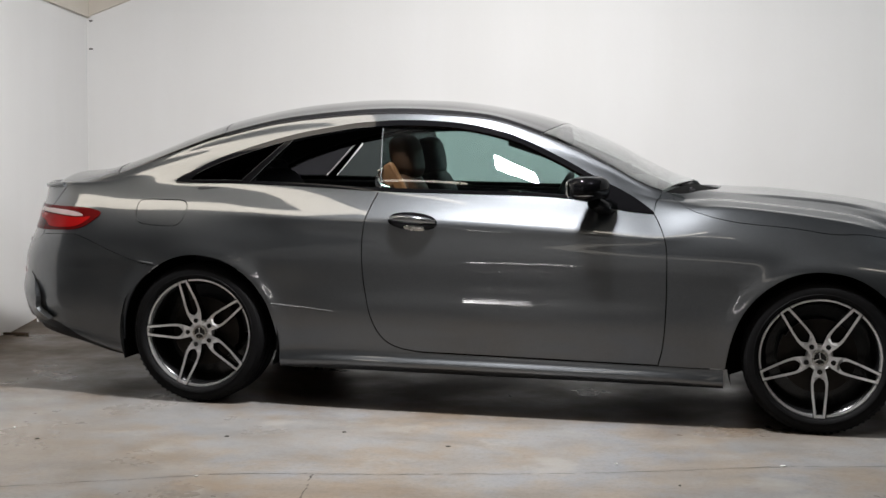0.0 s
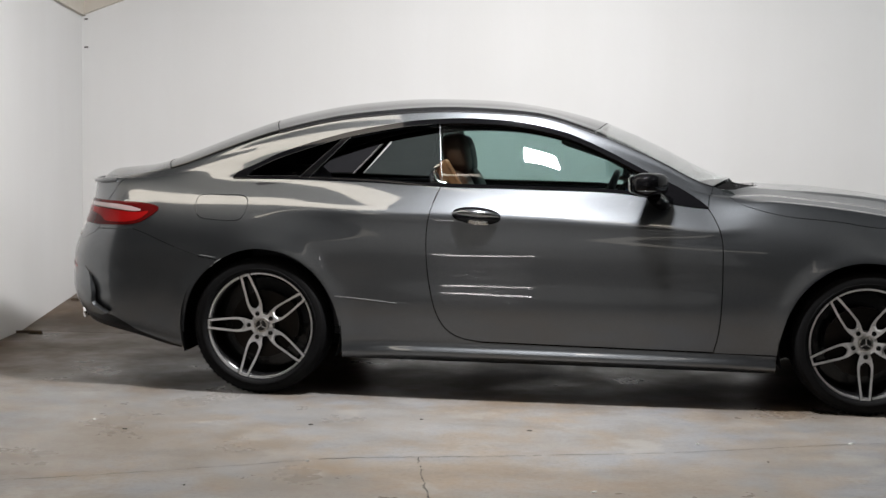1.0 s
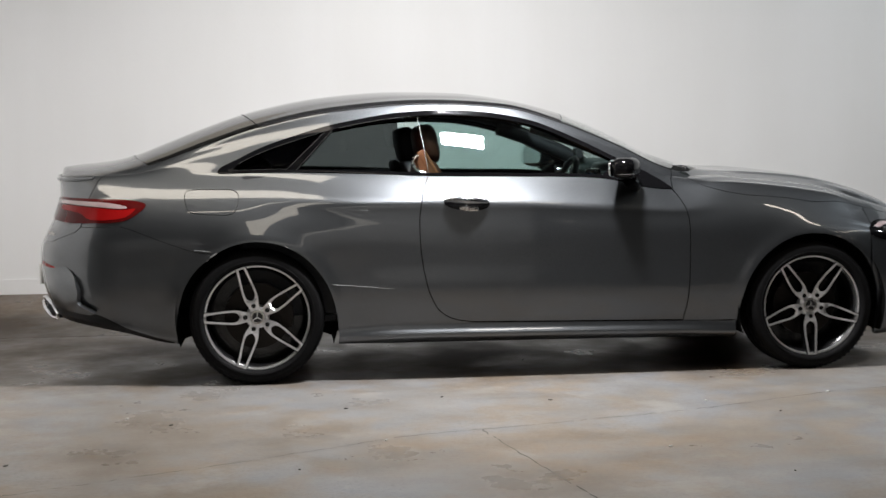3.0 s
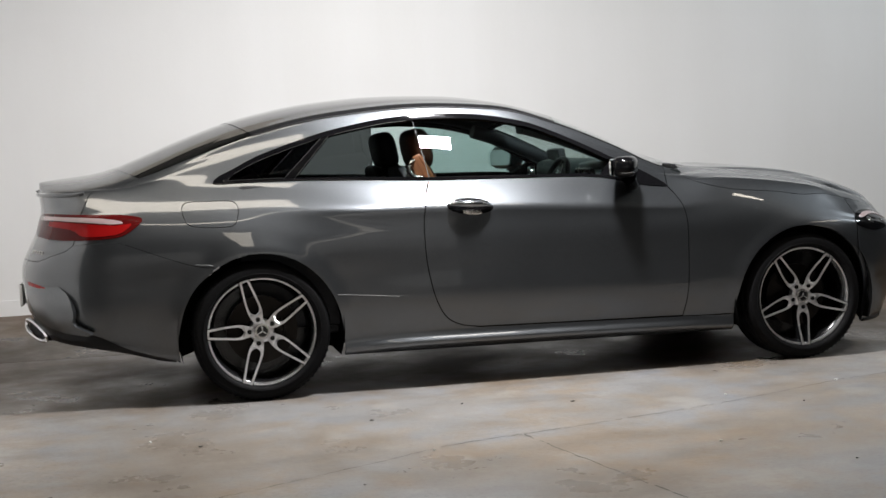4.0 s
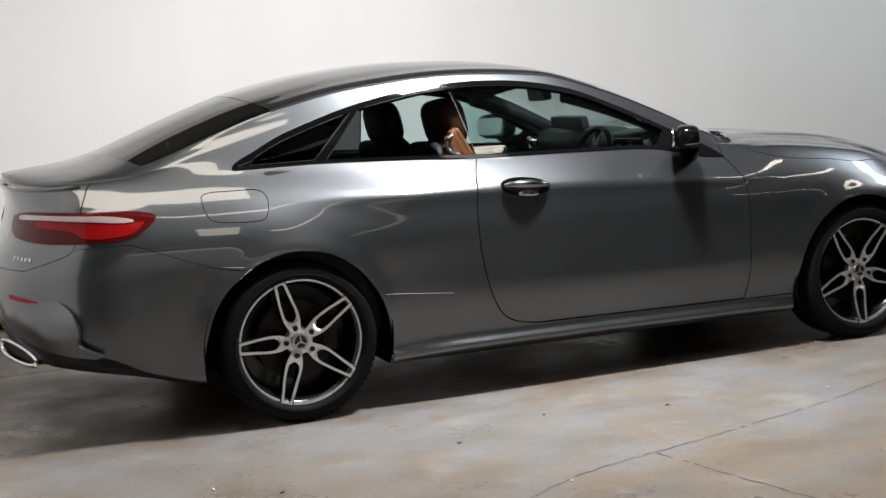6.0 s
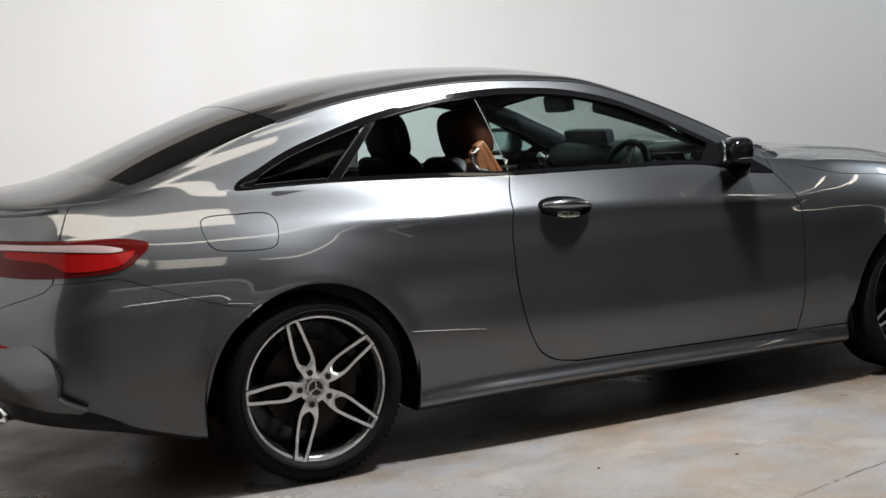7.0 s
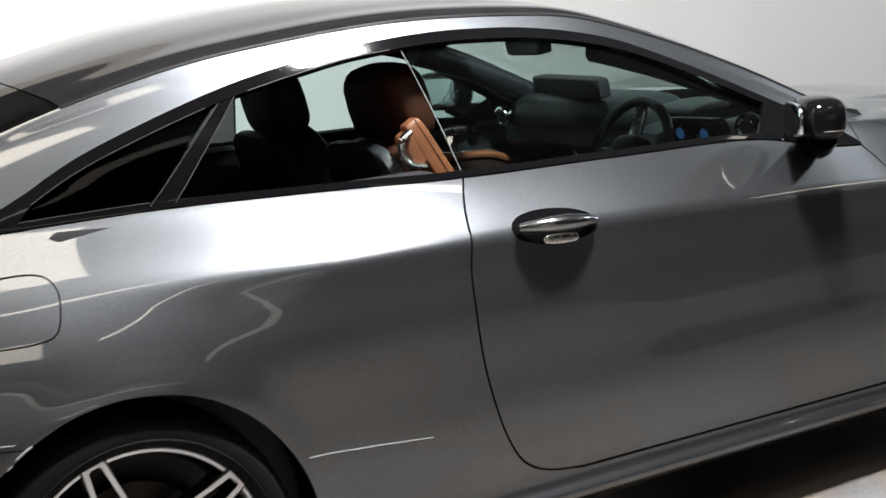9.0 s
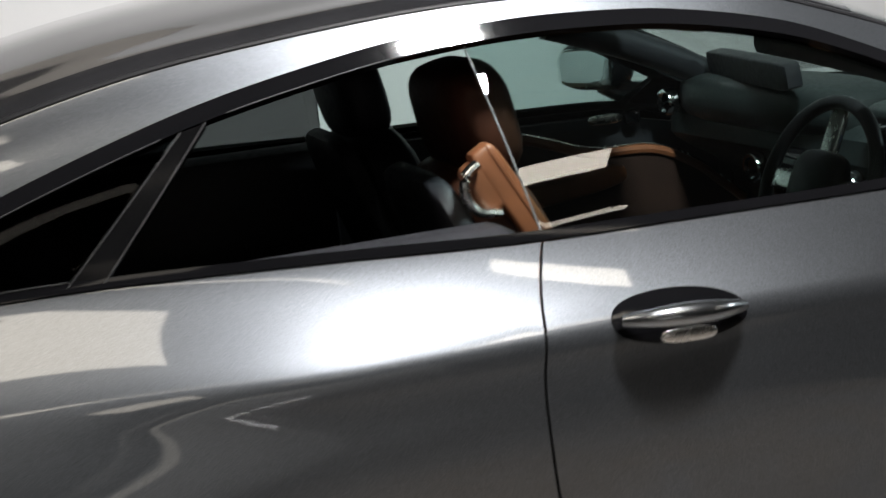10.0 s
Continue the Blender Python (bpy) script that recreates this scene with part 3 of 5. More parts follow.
def panel(name, outline, material, parent, side=1, holes=(), step=0.022, lift=0.0, rim=0.014, gap=0.0022, label="", centre=False):
    """A panel cut from the skin: outline and holes in (s, t). side 1: right flank, -1: left; centre: both halves in one."""
    from mathutils.geometry import delaunay_2d_cdt
    loops = []
    for k, lp in enumerate([outline, *holes]):
        p = []
        for q in lp:
            if not p or (abs(q[0] - p[-1][0]) + abs(q[1] - p[-1][1])) > 0.003:
                p.append(tuple(q))
        if (abs(p[0][0] - p[-1][0]) + abs(p[0][1] - p[-1][1])) < 0.003:
            p.pop()
        p = np.array(p)
        area = 0.5 * np.sum(p[:, 0] * np.roll(p[:, 1], -1) - np.roll(p[:, 0], -1) * p[:, 1])
        if area < 0:
            p = p[::-1]
        if gap:
            d = np.roll(p, -1, 0) - np.roll(p, 1, 0)
            d /= np.maximum(np.linalg.norm(d, axis=1, keepdims=True), 1e-9)
            nrm = np.stack([-d[:, 1], d[:, 0]], 1)
            keep = ((p[:, 1] > T_TOP - 1e-3) | (p[:, 0] < S_TAIL + 1e-3) | (p[:, 0] > S_NOSE - 1e-3)) & centre
            p = np.where(keep[:, None], p, p + nrm * (gap if k == 0 else -gap))
        loops.append(p)
    lo, hi = loops[0].min(0), loops[0].max(0)
    gx, gy = np.meshgrid(np.arange(lo[0] + step / 2, hi[0], step), np.arange(lo[1] + step / 2, hi[1], step))
    g = np.stack([gx.ravel(), gy.ravel()], 1)
    ok = inside(loops[0], g)
    for h in loops[1:]:
        ok &= ~inside(h, g)
    g = g[ok]
    border = np.concatenate(loops)
    if len(g):
        near = np.min(((g[:, None, :] - border[None]) ** 2).sum(-1), 1)
        g = g[near > (0.4 * step) ** 2]
    edges, n = [], 0
    for lp in loops:
        edges += [(n + i, n + (i + 1) % len(lp)) for i in range(len(lp))]
        n += len(lp)
    pts = np.concatenate([border, g]) if len(g) else border
    v2, _, faces, _, _, _ = delaunay_2d_cdt([Vector(p) for p in pts.tolist()], edges, [], 0, 1e-6)
    v2 = np.array([(v.x, v.y) for v in v2])
    faces = np.array([f[:] for f in faces if len(f) == 3])
    mid = v2[faces].mean(1)
    ok = inside(loops[0], mid)
    for h in loops[1:]:
        ok &= ~inside(h, mid)
    faces = faces[ok]
    place, nor = skin(v2[:, 0], v2[:, 1]), skin_normals(v2[:, 0], v2[:, 1])
    if callable(lift):
        def raised(u, v):
            return skin(u, v) + skin_normals(u, v) * lift(u, v)[:, None]
        u, v, d = v2[:, 0], v2[:, 1], 0.004
        nor = np.cross(raised(u + d, v) - raised(u - d, v), raised(u, v + d) - raised(u, v - d))
        nor /= np.maximum(np.linalg.norm(nor, axis=-1, keepdims=True), 1e-9)
        place = raised(u, v)
    else:
        place = place + nor * lift
    a, b, c = (place[faces[:, i]] for i in range(3))
    flip = (np.cross(b - a, c - a) * nor[faces[:, 0]]).sum(-1) < 0
    faces[flip] = faces[flip][:, ::-1]
    halves = [(1, 0)] if side > 0 and not centre else ([(-1, 0)] if not centre else [(1, 0), (-1, len(place))])
    verts, norms, tris = [], [], []
    for sg, off in halves:
        m = np.array([1, sg, 1])
        verts.append(place * m)
        norms.append(nor * m)
        tris.append((faces if sg > 0 else faces[:, ::-1]) + off)
    verts, norms, tris = np.concatenate(verts), np.concatenate(norms), np.concatenate(tris)
    # folded edge all round
    count = {}
    for f in tris:
        for i in range(3):
            e = (f[i], f[(i + 1) % 3])
            count[e] = count.get(e, 0) + 1
    allf = [tuple(f) for f in tris]
    if rim:
        extra, en, base = [], [], len(verts)
        for (p, q) in count:
            if (q, p) in count:
                continue
            if centre and abs(verts[p][1]) < 1e-4 and abs(verts[q][1]) < 1e-4:
                continue
            out = np.cross(verts[q] - verts[p], norms[p])
            out = out / max(np.linalg.norm(out), 1e-9)
            k = base + len(extra)
            extra += [verts[p], verts[q], verts[q] - norms[q] * rim, verts[p] - norms[p] * rim]
            en += [out] * 4
            allf.append((k + 1, k, k + 3, k + 2))
        if extra:
            verts, norms = np.concatenate([verts, np.array(extra)]), np.concatenate([norms, np.array(en)])
    return mesh_object(name, verts, allf, material, parent, label, normals=norms)

# ---- the room ----


def slab(name, corners, thickness, material, label, direction):
    """A flat slab on four or more corners, thickened along a direction."""
    bm = bmesh.new()
    d = Vector(direction).normalized() * thickness
    a = [bm.verts.new(c) for c in corners]
    b = [bm.verts.new(Vector(c) + d) for c in corners]
    n = len(a)
    bm.faces.new(a)
    bm.faces.new(b[::-1])
    for i in range(n):
        bm.faces.new((a[i], b[i], b[(i + 1) % n], a[(i + 1) % n]))
    ob = part(name, bm, material, None, smooth=False)
    return tagged(ob, label, kind="structure")


BACK_Y, EAVE_Z, RISE, PLATE_H = 2.40, 2.46, 0.35, 0.27
CORNER_X, RIDGE_X, FRONT_Y, RIGHT_X, LEFT_X = -2.25, 4.0, -11.0, 10.0, -6.0
WEST_LEAN, RAMP_Y, RAMP_Z = 0.50, 0.95, 0.12
ridge_z = EAVE_Z + RISE * (RIDGE_X - CORNER_X)
right_z = ridge_z - RISE * (RIGHT_X - RIDGE_X)
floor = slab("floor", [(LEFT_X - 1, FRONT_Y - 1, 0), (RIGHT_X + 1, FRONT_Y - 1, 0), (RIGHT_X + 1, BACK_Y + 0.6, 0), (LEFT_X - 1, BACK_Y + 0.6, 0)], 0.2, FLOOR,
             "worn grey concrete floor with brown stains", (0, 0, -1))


def ramp(y):
    """Height of the bay's floor, which rises gently towards the wall."""
    return RAMP_Z * min(1.0, max(0.0, (y - RAMP_Y) / (BACK_Y - RAMP_Y)))


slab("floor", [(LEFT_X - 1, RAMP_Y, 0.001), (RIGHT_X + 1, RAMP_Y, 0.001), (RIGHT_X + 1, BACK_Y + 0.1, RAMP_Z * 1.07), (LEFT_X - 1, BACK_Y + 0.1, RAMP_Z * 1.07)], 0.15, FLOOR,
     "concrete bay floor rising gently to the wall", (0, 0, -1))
slab("wall_north", [(CORNER_X - 0.3, BACK_Y, 0), (RIGHT_X, BACK_Y, 0), (RIGHT_X, BACK_Y, right_z), (RIDGE_X, BACK_Y, ridge_z), (CORNER_X - 0.3, BACK_Y, EAVE_Z - 0.1)], 0.2, WALL,
     "white painted wall behind the car", (0, 1, 0))
slab("wall_west", [(CORNER_X, BACK_Y, 0), (CORNER_X + WEST_LEAN, -1.6, 0), (CORNER_X + WEST_LEAN, -1.6, EAVE_Z + 0.16), (CORNER_X, BACK_Y, EAVE_Z)], 0.2, WALL,
     "white painted side wall beside the tail of the car", (-1, -0.1, 0))
slab("wall_west_return", [(CORNER_X + WEST_LEAN, -1.62, 0), (LEFT_X, -1.62, 0), (LEFT_X, -1.62, 2.6), (CORNER_X + WEST_LEAN, -1.62, 2.6)], 0.2, WALL, "white painted return wall", (0, 1, 0))
slab("wall_west_far", [(LEFT_X, -1.5, 0), (LEFT_X, FRONT_Y, 0), (LEFT_X, FRONT_Y, 2.6), (LEFT_X, -1.5, 2.6)], 0.2, WALL, "plain side wall", (-1, 0, 0))
slab("wall_south", [(3.4, FRONT_Y, 0), (RIGHT_X, FRONT_Y, 0), (RIGHT_X, FRONT_Y, right_z), (RIDGE_X, FRONT_Y, ridge_z), (3.4, FRONT_Y, 4.2)], 0.2, HALL, "dark end wall", (0, -1, 0))
slab("wall_south_white", [(LEFT_X, FRONT_Y, 0), (3.4, FRONT_Y, 0), (3.4, FRONT_Y, 4.2), (LEFT_X, FRONT_Y, 2.5)], 0.2, WALL, "white painted end wall", (0, -1, 0))
slab("wall_east", [(RIGHT_X, FRONT_Y, 0), (RIGHT_X, BACK_Y, 0), (RIGHT_X, BACK_Y, right_z), (RIGHT_X, FRONT_Y, right_z)], 0.2, HALL, "plain side wall", (1, 0, 0))
slab("ceiling", [(CORNER_X - 0.3, BACK_Y + 0.3, EAVE_Z - 0.105), (RIDGE_X, BACK_Y + 0.3, ridge_z), (RIDGE_X, FRONT_Y - 0.3, ridge_z), (CORNER_X - 0.3, FRONT_Y - 0.3, EAVE_Z - 0.105)], 0.1, CEIL,
     "dark sloping roof sheeting", (-RISE, 0, 1))
slab("ceiling", [(RIDGE_X, BACK_Y + 0.3, ridge_z), (RIGHT_X + 0.3, BACK_Y + 0.3, right_z - 0.1), (RIGHT_X + 0.3, FRONT_Y - 0.3, right_z - 0.1), (RIDGE_X, FRONT_Y - 0.3, ridge_z)], 0.1, CEIL,
     "dark sloping roof sheeting", (RISE, 0, 1))
slab("ceiling", [(LEFT_X - 0.3, -1.4, 2.45), (CORNER_X + 0.5, -1.4, 2.45), (CORNER_X + 0.5, FRONT_Y - 0.3, 2.45), (LEFT_X - 0.3, FRONT_Y - 0.3, 2.45)], 0.1, CEIL,
     "dark low ceiling", (0, 0, 1))


# pale plate that runs along the top of both walls under the roof
slab("trim", [(CORNER_X, BACK_Y, EAVE_Z + 0.0), (RIDGE_X, BACK_Y, ridge_z), (RIDGE_X, BACK_Y, ridge_z - PLATE_H), (CORNER_X, BACK_Y, EAVE_Z - PLATE_H)], 0.03, COVING, "pale plate along the top of the wall", (0, -1, 0))
slab("trim", [(CORNER_X, BACK_Y, EAVE_Z), (CORNER_X + WEST_LEAN, -1.6, EAVE_Z + 0.16), (CORNER_X + WEST_LEAN, -1.6, EAVE_Z + 0.16 - PLATE_H), (CORNER_X, BACK_Y, EAVE_Z - PLATE_H)], 0.03, COVING, "pale plate along the top of the side wall", (1, 0.1, 0))


# added dark sheet, out of view, so that the lower door reflects less light
slab("dark_floor_sheet", [(2.9, FRONT_Y + 0.4, 0.004), (RIGHT_X - 0.3, FRONT_Y + 0.4, 0.004), (RIGHT_X - 0.3, -2.9, 0.004), (2.9, -2.9, 0.004)], 0.003, DARK_SHEET, "dark sheet added out of view to darken the door's reflection", (0, 0, -1))


def crack(pts, width, seed):
    """A thin broken line along points on the floor."""
    rng = random.Random(seed)
    line = smooth_curve(pts, 0.03)
    bm = bmesh.new()
    prev = None
    for i, (x, y) in enumerate(line):
        a, b = line[max(i - 1, 0)], line[min(i + 1, len(line) - 1)]
        d = Vector((b[0] - a[0], b[1] - a[1], 0)).normalized()
        n = Vector((-d.y, d.x, 0))
        w = width * rng.uniform(0.25, 1.0)
        c = Vector((x, y, 0.0012)) + n * rng.uniform(-0.006, 0.006)
        cur = (bm.verts.new(c - n * w), bm.verts.new(c + n * w))
        if prev and rng.random() > 0.06:
            bm.faces.new((prev[0], cur[0], cur[1], prev[1]))
        prev = cur
    part("floor_crack", bm, CRACK, floor, "dark crack in the concrete", smooth=False)


crack([(0.94, -2.06), (0.965, -2.2), (1.02, -2.48), (1.085, -2.80), (1.14, -3.07), (1.30, -3.7), (1.36, -4.4)], 0.004, 1)
crack([(-1.6, -3.2), (-0.9, -2.86), (-0.12, -2.51), (0.3, -2.30), (0.595, -2.15), (0.94, -2.06), (1.21, -2.0), (1.55, -1.91), (1.98, -1.79), (2.68, -1.52), (3.1, -1.4), (4.5, -0.9)], 0.0028, 2)



def pendant(at):
    """A hanging high-bay lamp: flat shade over the bulb, rim and rod up to the roof."""
    x, y, z = at
    top = ridge_z - RISE * abs(x - RIDGE_X)
    lamp = part("high_bay_lamp", lathe_bm([(0.0, 0.16), (0.07, 0.15), (0.10, 0.06), (0.16, 0.01), (0.175, -0.02), (0.168, -0.022), (0.15, 0.0), (0.09, 0.045), (0.06, 0.13), (0.0, 0.14)], 40, "z", (x, y, z + 0.13)), CEIL, None)
    tagged(lamp, "grey metal high-bay lamp hanging from the roof", "lamp", "")
    part("rod", tube_bm([(x, y, z + 0.27), (x, y, top + 0.02)], 0.012, 8), CEIL, lamp)




def flood(at, tilt):
    """A flat flood lamp: finned housing behind the lit face, yoke and rod up to the roof."""
    x, y, z = at
    top = ridge_z - RISE * abs(x - RIDGE_X)
    bm = join(box_bm((0.50, 0.34, 0.05), (0, 0, 0.032), 0.008), *[box_bm((0.40, 0.008, 0.03), (0, -0.12 + 0.04 * k, 0.07)) for k in range(7)])
    bmesh.ops.transform(bm, matrix=pose(x, y, z, *tilt), verts=bm.verts[:])
    lamp = part("flood_lamp", bm, CEIL, None, smooth=False)
    tagged(lamp, "grey metal flood lamp hanging from the roof", "lamp")
    part("rod", tube_bm([(x, y, z + 0.09), (x, y, top + 0.02)], 0.012, 8), CEIL, lamp)


flood(LAMP, (28, 10, 0))
pendant(LAMP_COOL)

slab("baseboard", [(CORNER_X + 0.02, BACK_Y, RAMP_Z - 0.01), (RIGHT_X, BACK_Y, RAMP_Z - 0.01), (RIGHT_X, BACK_Y, RAMP_Z + 0.11), (CORNER_X + 0.02, BACK_Y, RAMP_Z + 0.11)], 0.014, WALL, "low white skirting along the wall", (0, -1, 0))


def bits(name, label, category, places, size, material):
    """Small flat scraps on the floor, each turned its own way."""
    rng = random.Random(5)
    for x, y in places:
        w = size * rng.uniform(0.6, 1.3)
        bm = extrude_bm([(w * math.cos(a) * rng.uniform(0.6, 1.2), w * math.sin(a) * rng.uniform(0.4, 1.0)) for a in np.linspace(0, 5.4, 7)], size * 0.35, "z", 0.0005)
        bmesh.ops.transform(bm, matrix=pose(x, y, 0, 0, 0, rng.uniform(0, 360)), verts=bm.verts[:])
        tagged(part(name, bm, material, None, smooth=False), label, category, name + " scraps")


bits("paint_chip", "small white paint chip lying on the concrete", "scrap", [(2.69, -1.51), (0.53, -2.20), (1.62, -2.47), (2.05, -1.63), (-0.55, -1.62), (3.3, -2.2)], 0.012, PLATE)
bits("grit", "small dark crumb lying on the concrete", "scrap", [(-0.35, -1.78), (0.18, -2.62), (0.86, -1.35), (1.95, -2.9), (2.3, -1.9), (-0.9, -2.4), (1.35, -1.5), (0.4, -1.55)], 0.009, CRACK)
# brown marks on the floor near the wall, built as short tubes of debris
for x, y, length, turn in ((-1.98, 0.85, 0.17, 12), (-2.05, 1.95, 0.22, -6)):
    bm = tube_bm([(-length / 2, 0, 0.008), (0, 0.01, 0.008), (length / 2, 0, 0.008)], 0.008, 8)
    bmesh.ops.transform(bm, matrix=pose(x, y, ramp(y), 0, 0, turn), verts=bm.verts[:])
    tagged(part("brown_debris", bm, GRIME, None), "small brown debris lying near the wall", "cable", "cable ends")
for z, w in ((1.956, 0.035), (2.166, 0.03)):
    bm = superbox((w, 0.006, 0.012), (CORNER_X + 0.035, BACK_Y - 0.002, z), 0.7)
    tagged(part("wall_bolt", bm, CRACK, None), "small dark bolt in the white wall corner", "bolt", "wall bolts")

# ---- the car ----
car = new("coupe_car")
tagged(car, "grey metallic two-door coupe with black roof and alloy wheels", "car")


def dlo_top():
    return smooth_curve([(2.142, 0.951), (2.10, 0.985), (2.0, 1.045), (1.9, 1.092), (1.7, 1.195), (1.5, 1.285), (1.36, 1.325), (1.2, 1.352), (1.05, 1.362), (0.92, 1.363), (0.78, 1.355), (0.63, 1.337), (0.36, 1.282), (0.06, 1.187), (-0.1, 1.112), (-0.145, 1.092), (-0.172, 1.077), (-0.187, 1.063), (-0.1905, 1.0535)])


def belt_line():
    return smooth_curve([(-0.189, 1.0485), (-0.180, 1.0462), (-0.15, 1.046), (0.0, 1.049), (0.2, 1.05), (0.55, 1.041), (0.866, 1.028), (1.3, 1.022), (1.74, 1.010), (2.0, 0.960), (2.14, 0.946)])


def rear_arch():
    return smooth_curve([(0.402, 0.19), (0.397, 0.3), (0.374, 0.42), (0.33, 0.52), (0.25, 0.617), (0.135, 0.688), (0, 0.712), (-0.11, 0.695), (-0.199, 0.654)])


def rear_arch_back():
    return smooth_curve([(-0.199, 0.654), (-0.29, 0.58), (-0.35, 0.49), (-0.385, 0.38), (-0.397, 0.28), (-0.39, 0.19)])


def front_arch():
    return smooth_curve([(2.466, 0.18), (2.476, 0.3), (2.5, 0.42), (2.543, 0.52), (2.62, 0.615), (2.74, 0.69), (2.873, 0.713), (3.01, 0.688), (3.125, 0.615), (3.195, 0.53)])


def front_arch_front():
    return smooth_curve([(3.195, 0.53), (3.235, 0.42), (3.252, 0.3), (3.245, 0.17)])


def door_rear_edge():
    return smooth_curve([(0.866, 1.028), (0.838, 0.955), (0.818, 0.87), (0.811, 0.78), (0.818, 0.64), (0.842, 0.5), (0.87, 0.415), (0.915, 0.345), (0.985, 0.305), (1.08, 0.289)])


def door_front_edge():
    return smooth_curve([(2.178, 0.274), (2.197, 0.36), (2.207, 0.5), (2.208, 0.65), (2.203, 0.8), (2.175, 0.89), (2.142, 0.946)])


FLAP = smooth_curve([(-0.345, 0.91), (-0.342, 0.955), (-0.30, 0.968), (-0.21, 0.968), (-0.12, 0.966), (-0.088, 0.945), (-0.086, 0.905), (-0.105, 0.858), (-0.15, 0.846), (-0.25, 0.849), (-0.32, 0.862)], 0.01, True)
BOOT_SEAM = smooth_curve([(-0.84, 0.60), (-0.825, 0.74), (-0.79, 0.84), (-0.74, 0.98), (-0.66, 1.18), (-0.58, 1.31), (-0.54, T_RAIL)])
BUMPER_SEAM = smooth_curve([(-0.199, 0.654), (-0.30, 0.667), (-0.44, 0.713), (-0.59, 0.772), (-0.66, 0.795)])
REAR_TOP = smooth_curve([(0.02, T_RAIL), (-0.05, 1.6), (-0.10, T_TOP)])
REAR_LOW = smooth_curve([(-0.54, T_RAIL), (-0.63, 1.6), (-0.68, T_TOP)])
SCREEN_TOP = smooth_curve([(1.60, T_RAIL), (1.65, 1.6), (1.68, T_TOP)])
SCREEN_LOW = smooth_curve([(2.17, T_RAIL), (2.27, 1.6), (2.33, T_TOP)])
HOOD_SEAM = smooth_curve([(2.22, 1.30), (2.235, 1.08), (2.28, 0.895), (2.36, 0.824), (2.50, 0.788), (2.75, 0.794), (2.95, 0.802), (3.20, 0.862)])


def ribbon(name, st, width, material, side, lift=0.004, parent=car):
    """A thin rounded strip laid along a line on the skin."""
    p = skin(np.array([q[0] for q in st]), np.array([q[1] for q in st]))
    n = skin_normals(np.array([q[0] for q in st]), np.array([q[1] for q in st]))
    pts = [(a[0] + b[0] * lift, (a[1] + b[1] * lift) * side, a[2] + b[2] * lift) for a, b in zip(p, n)]
    return part(name, tube_bm(pts, width, 8), material, parent)


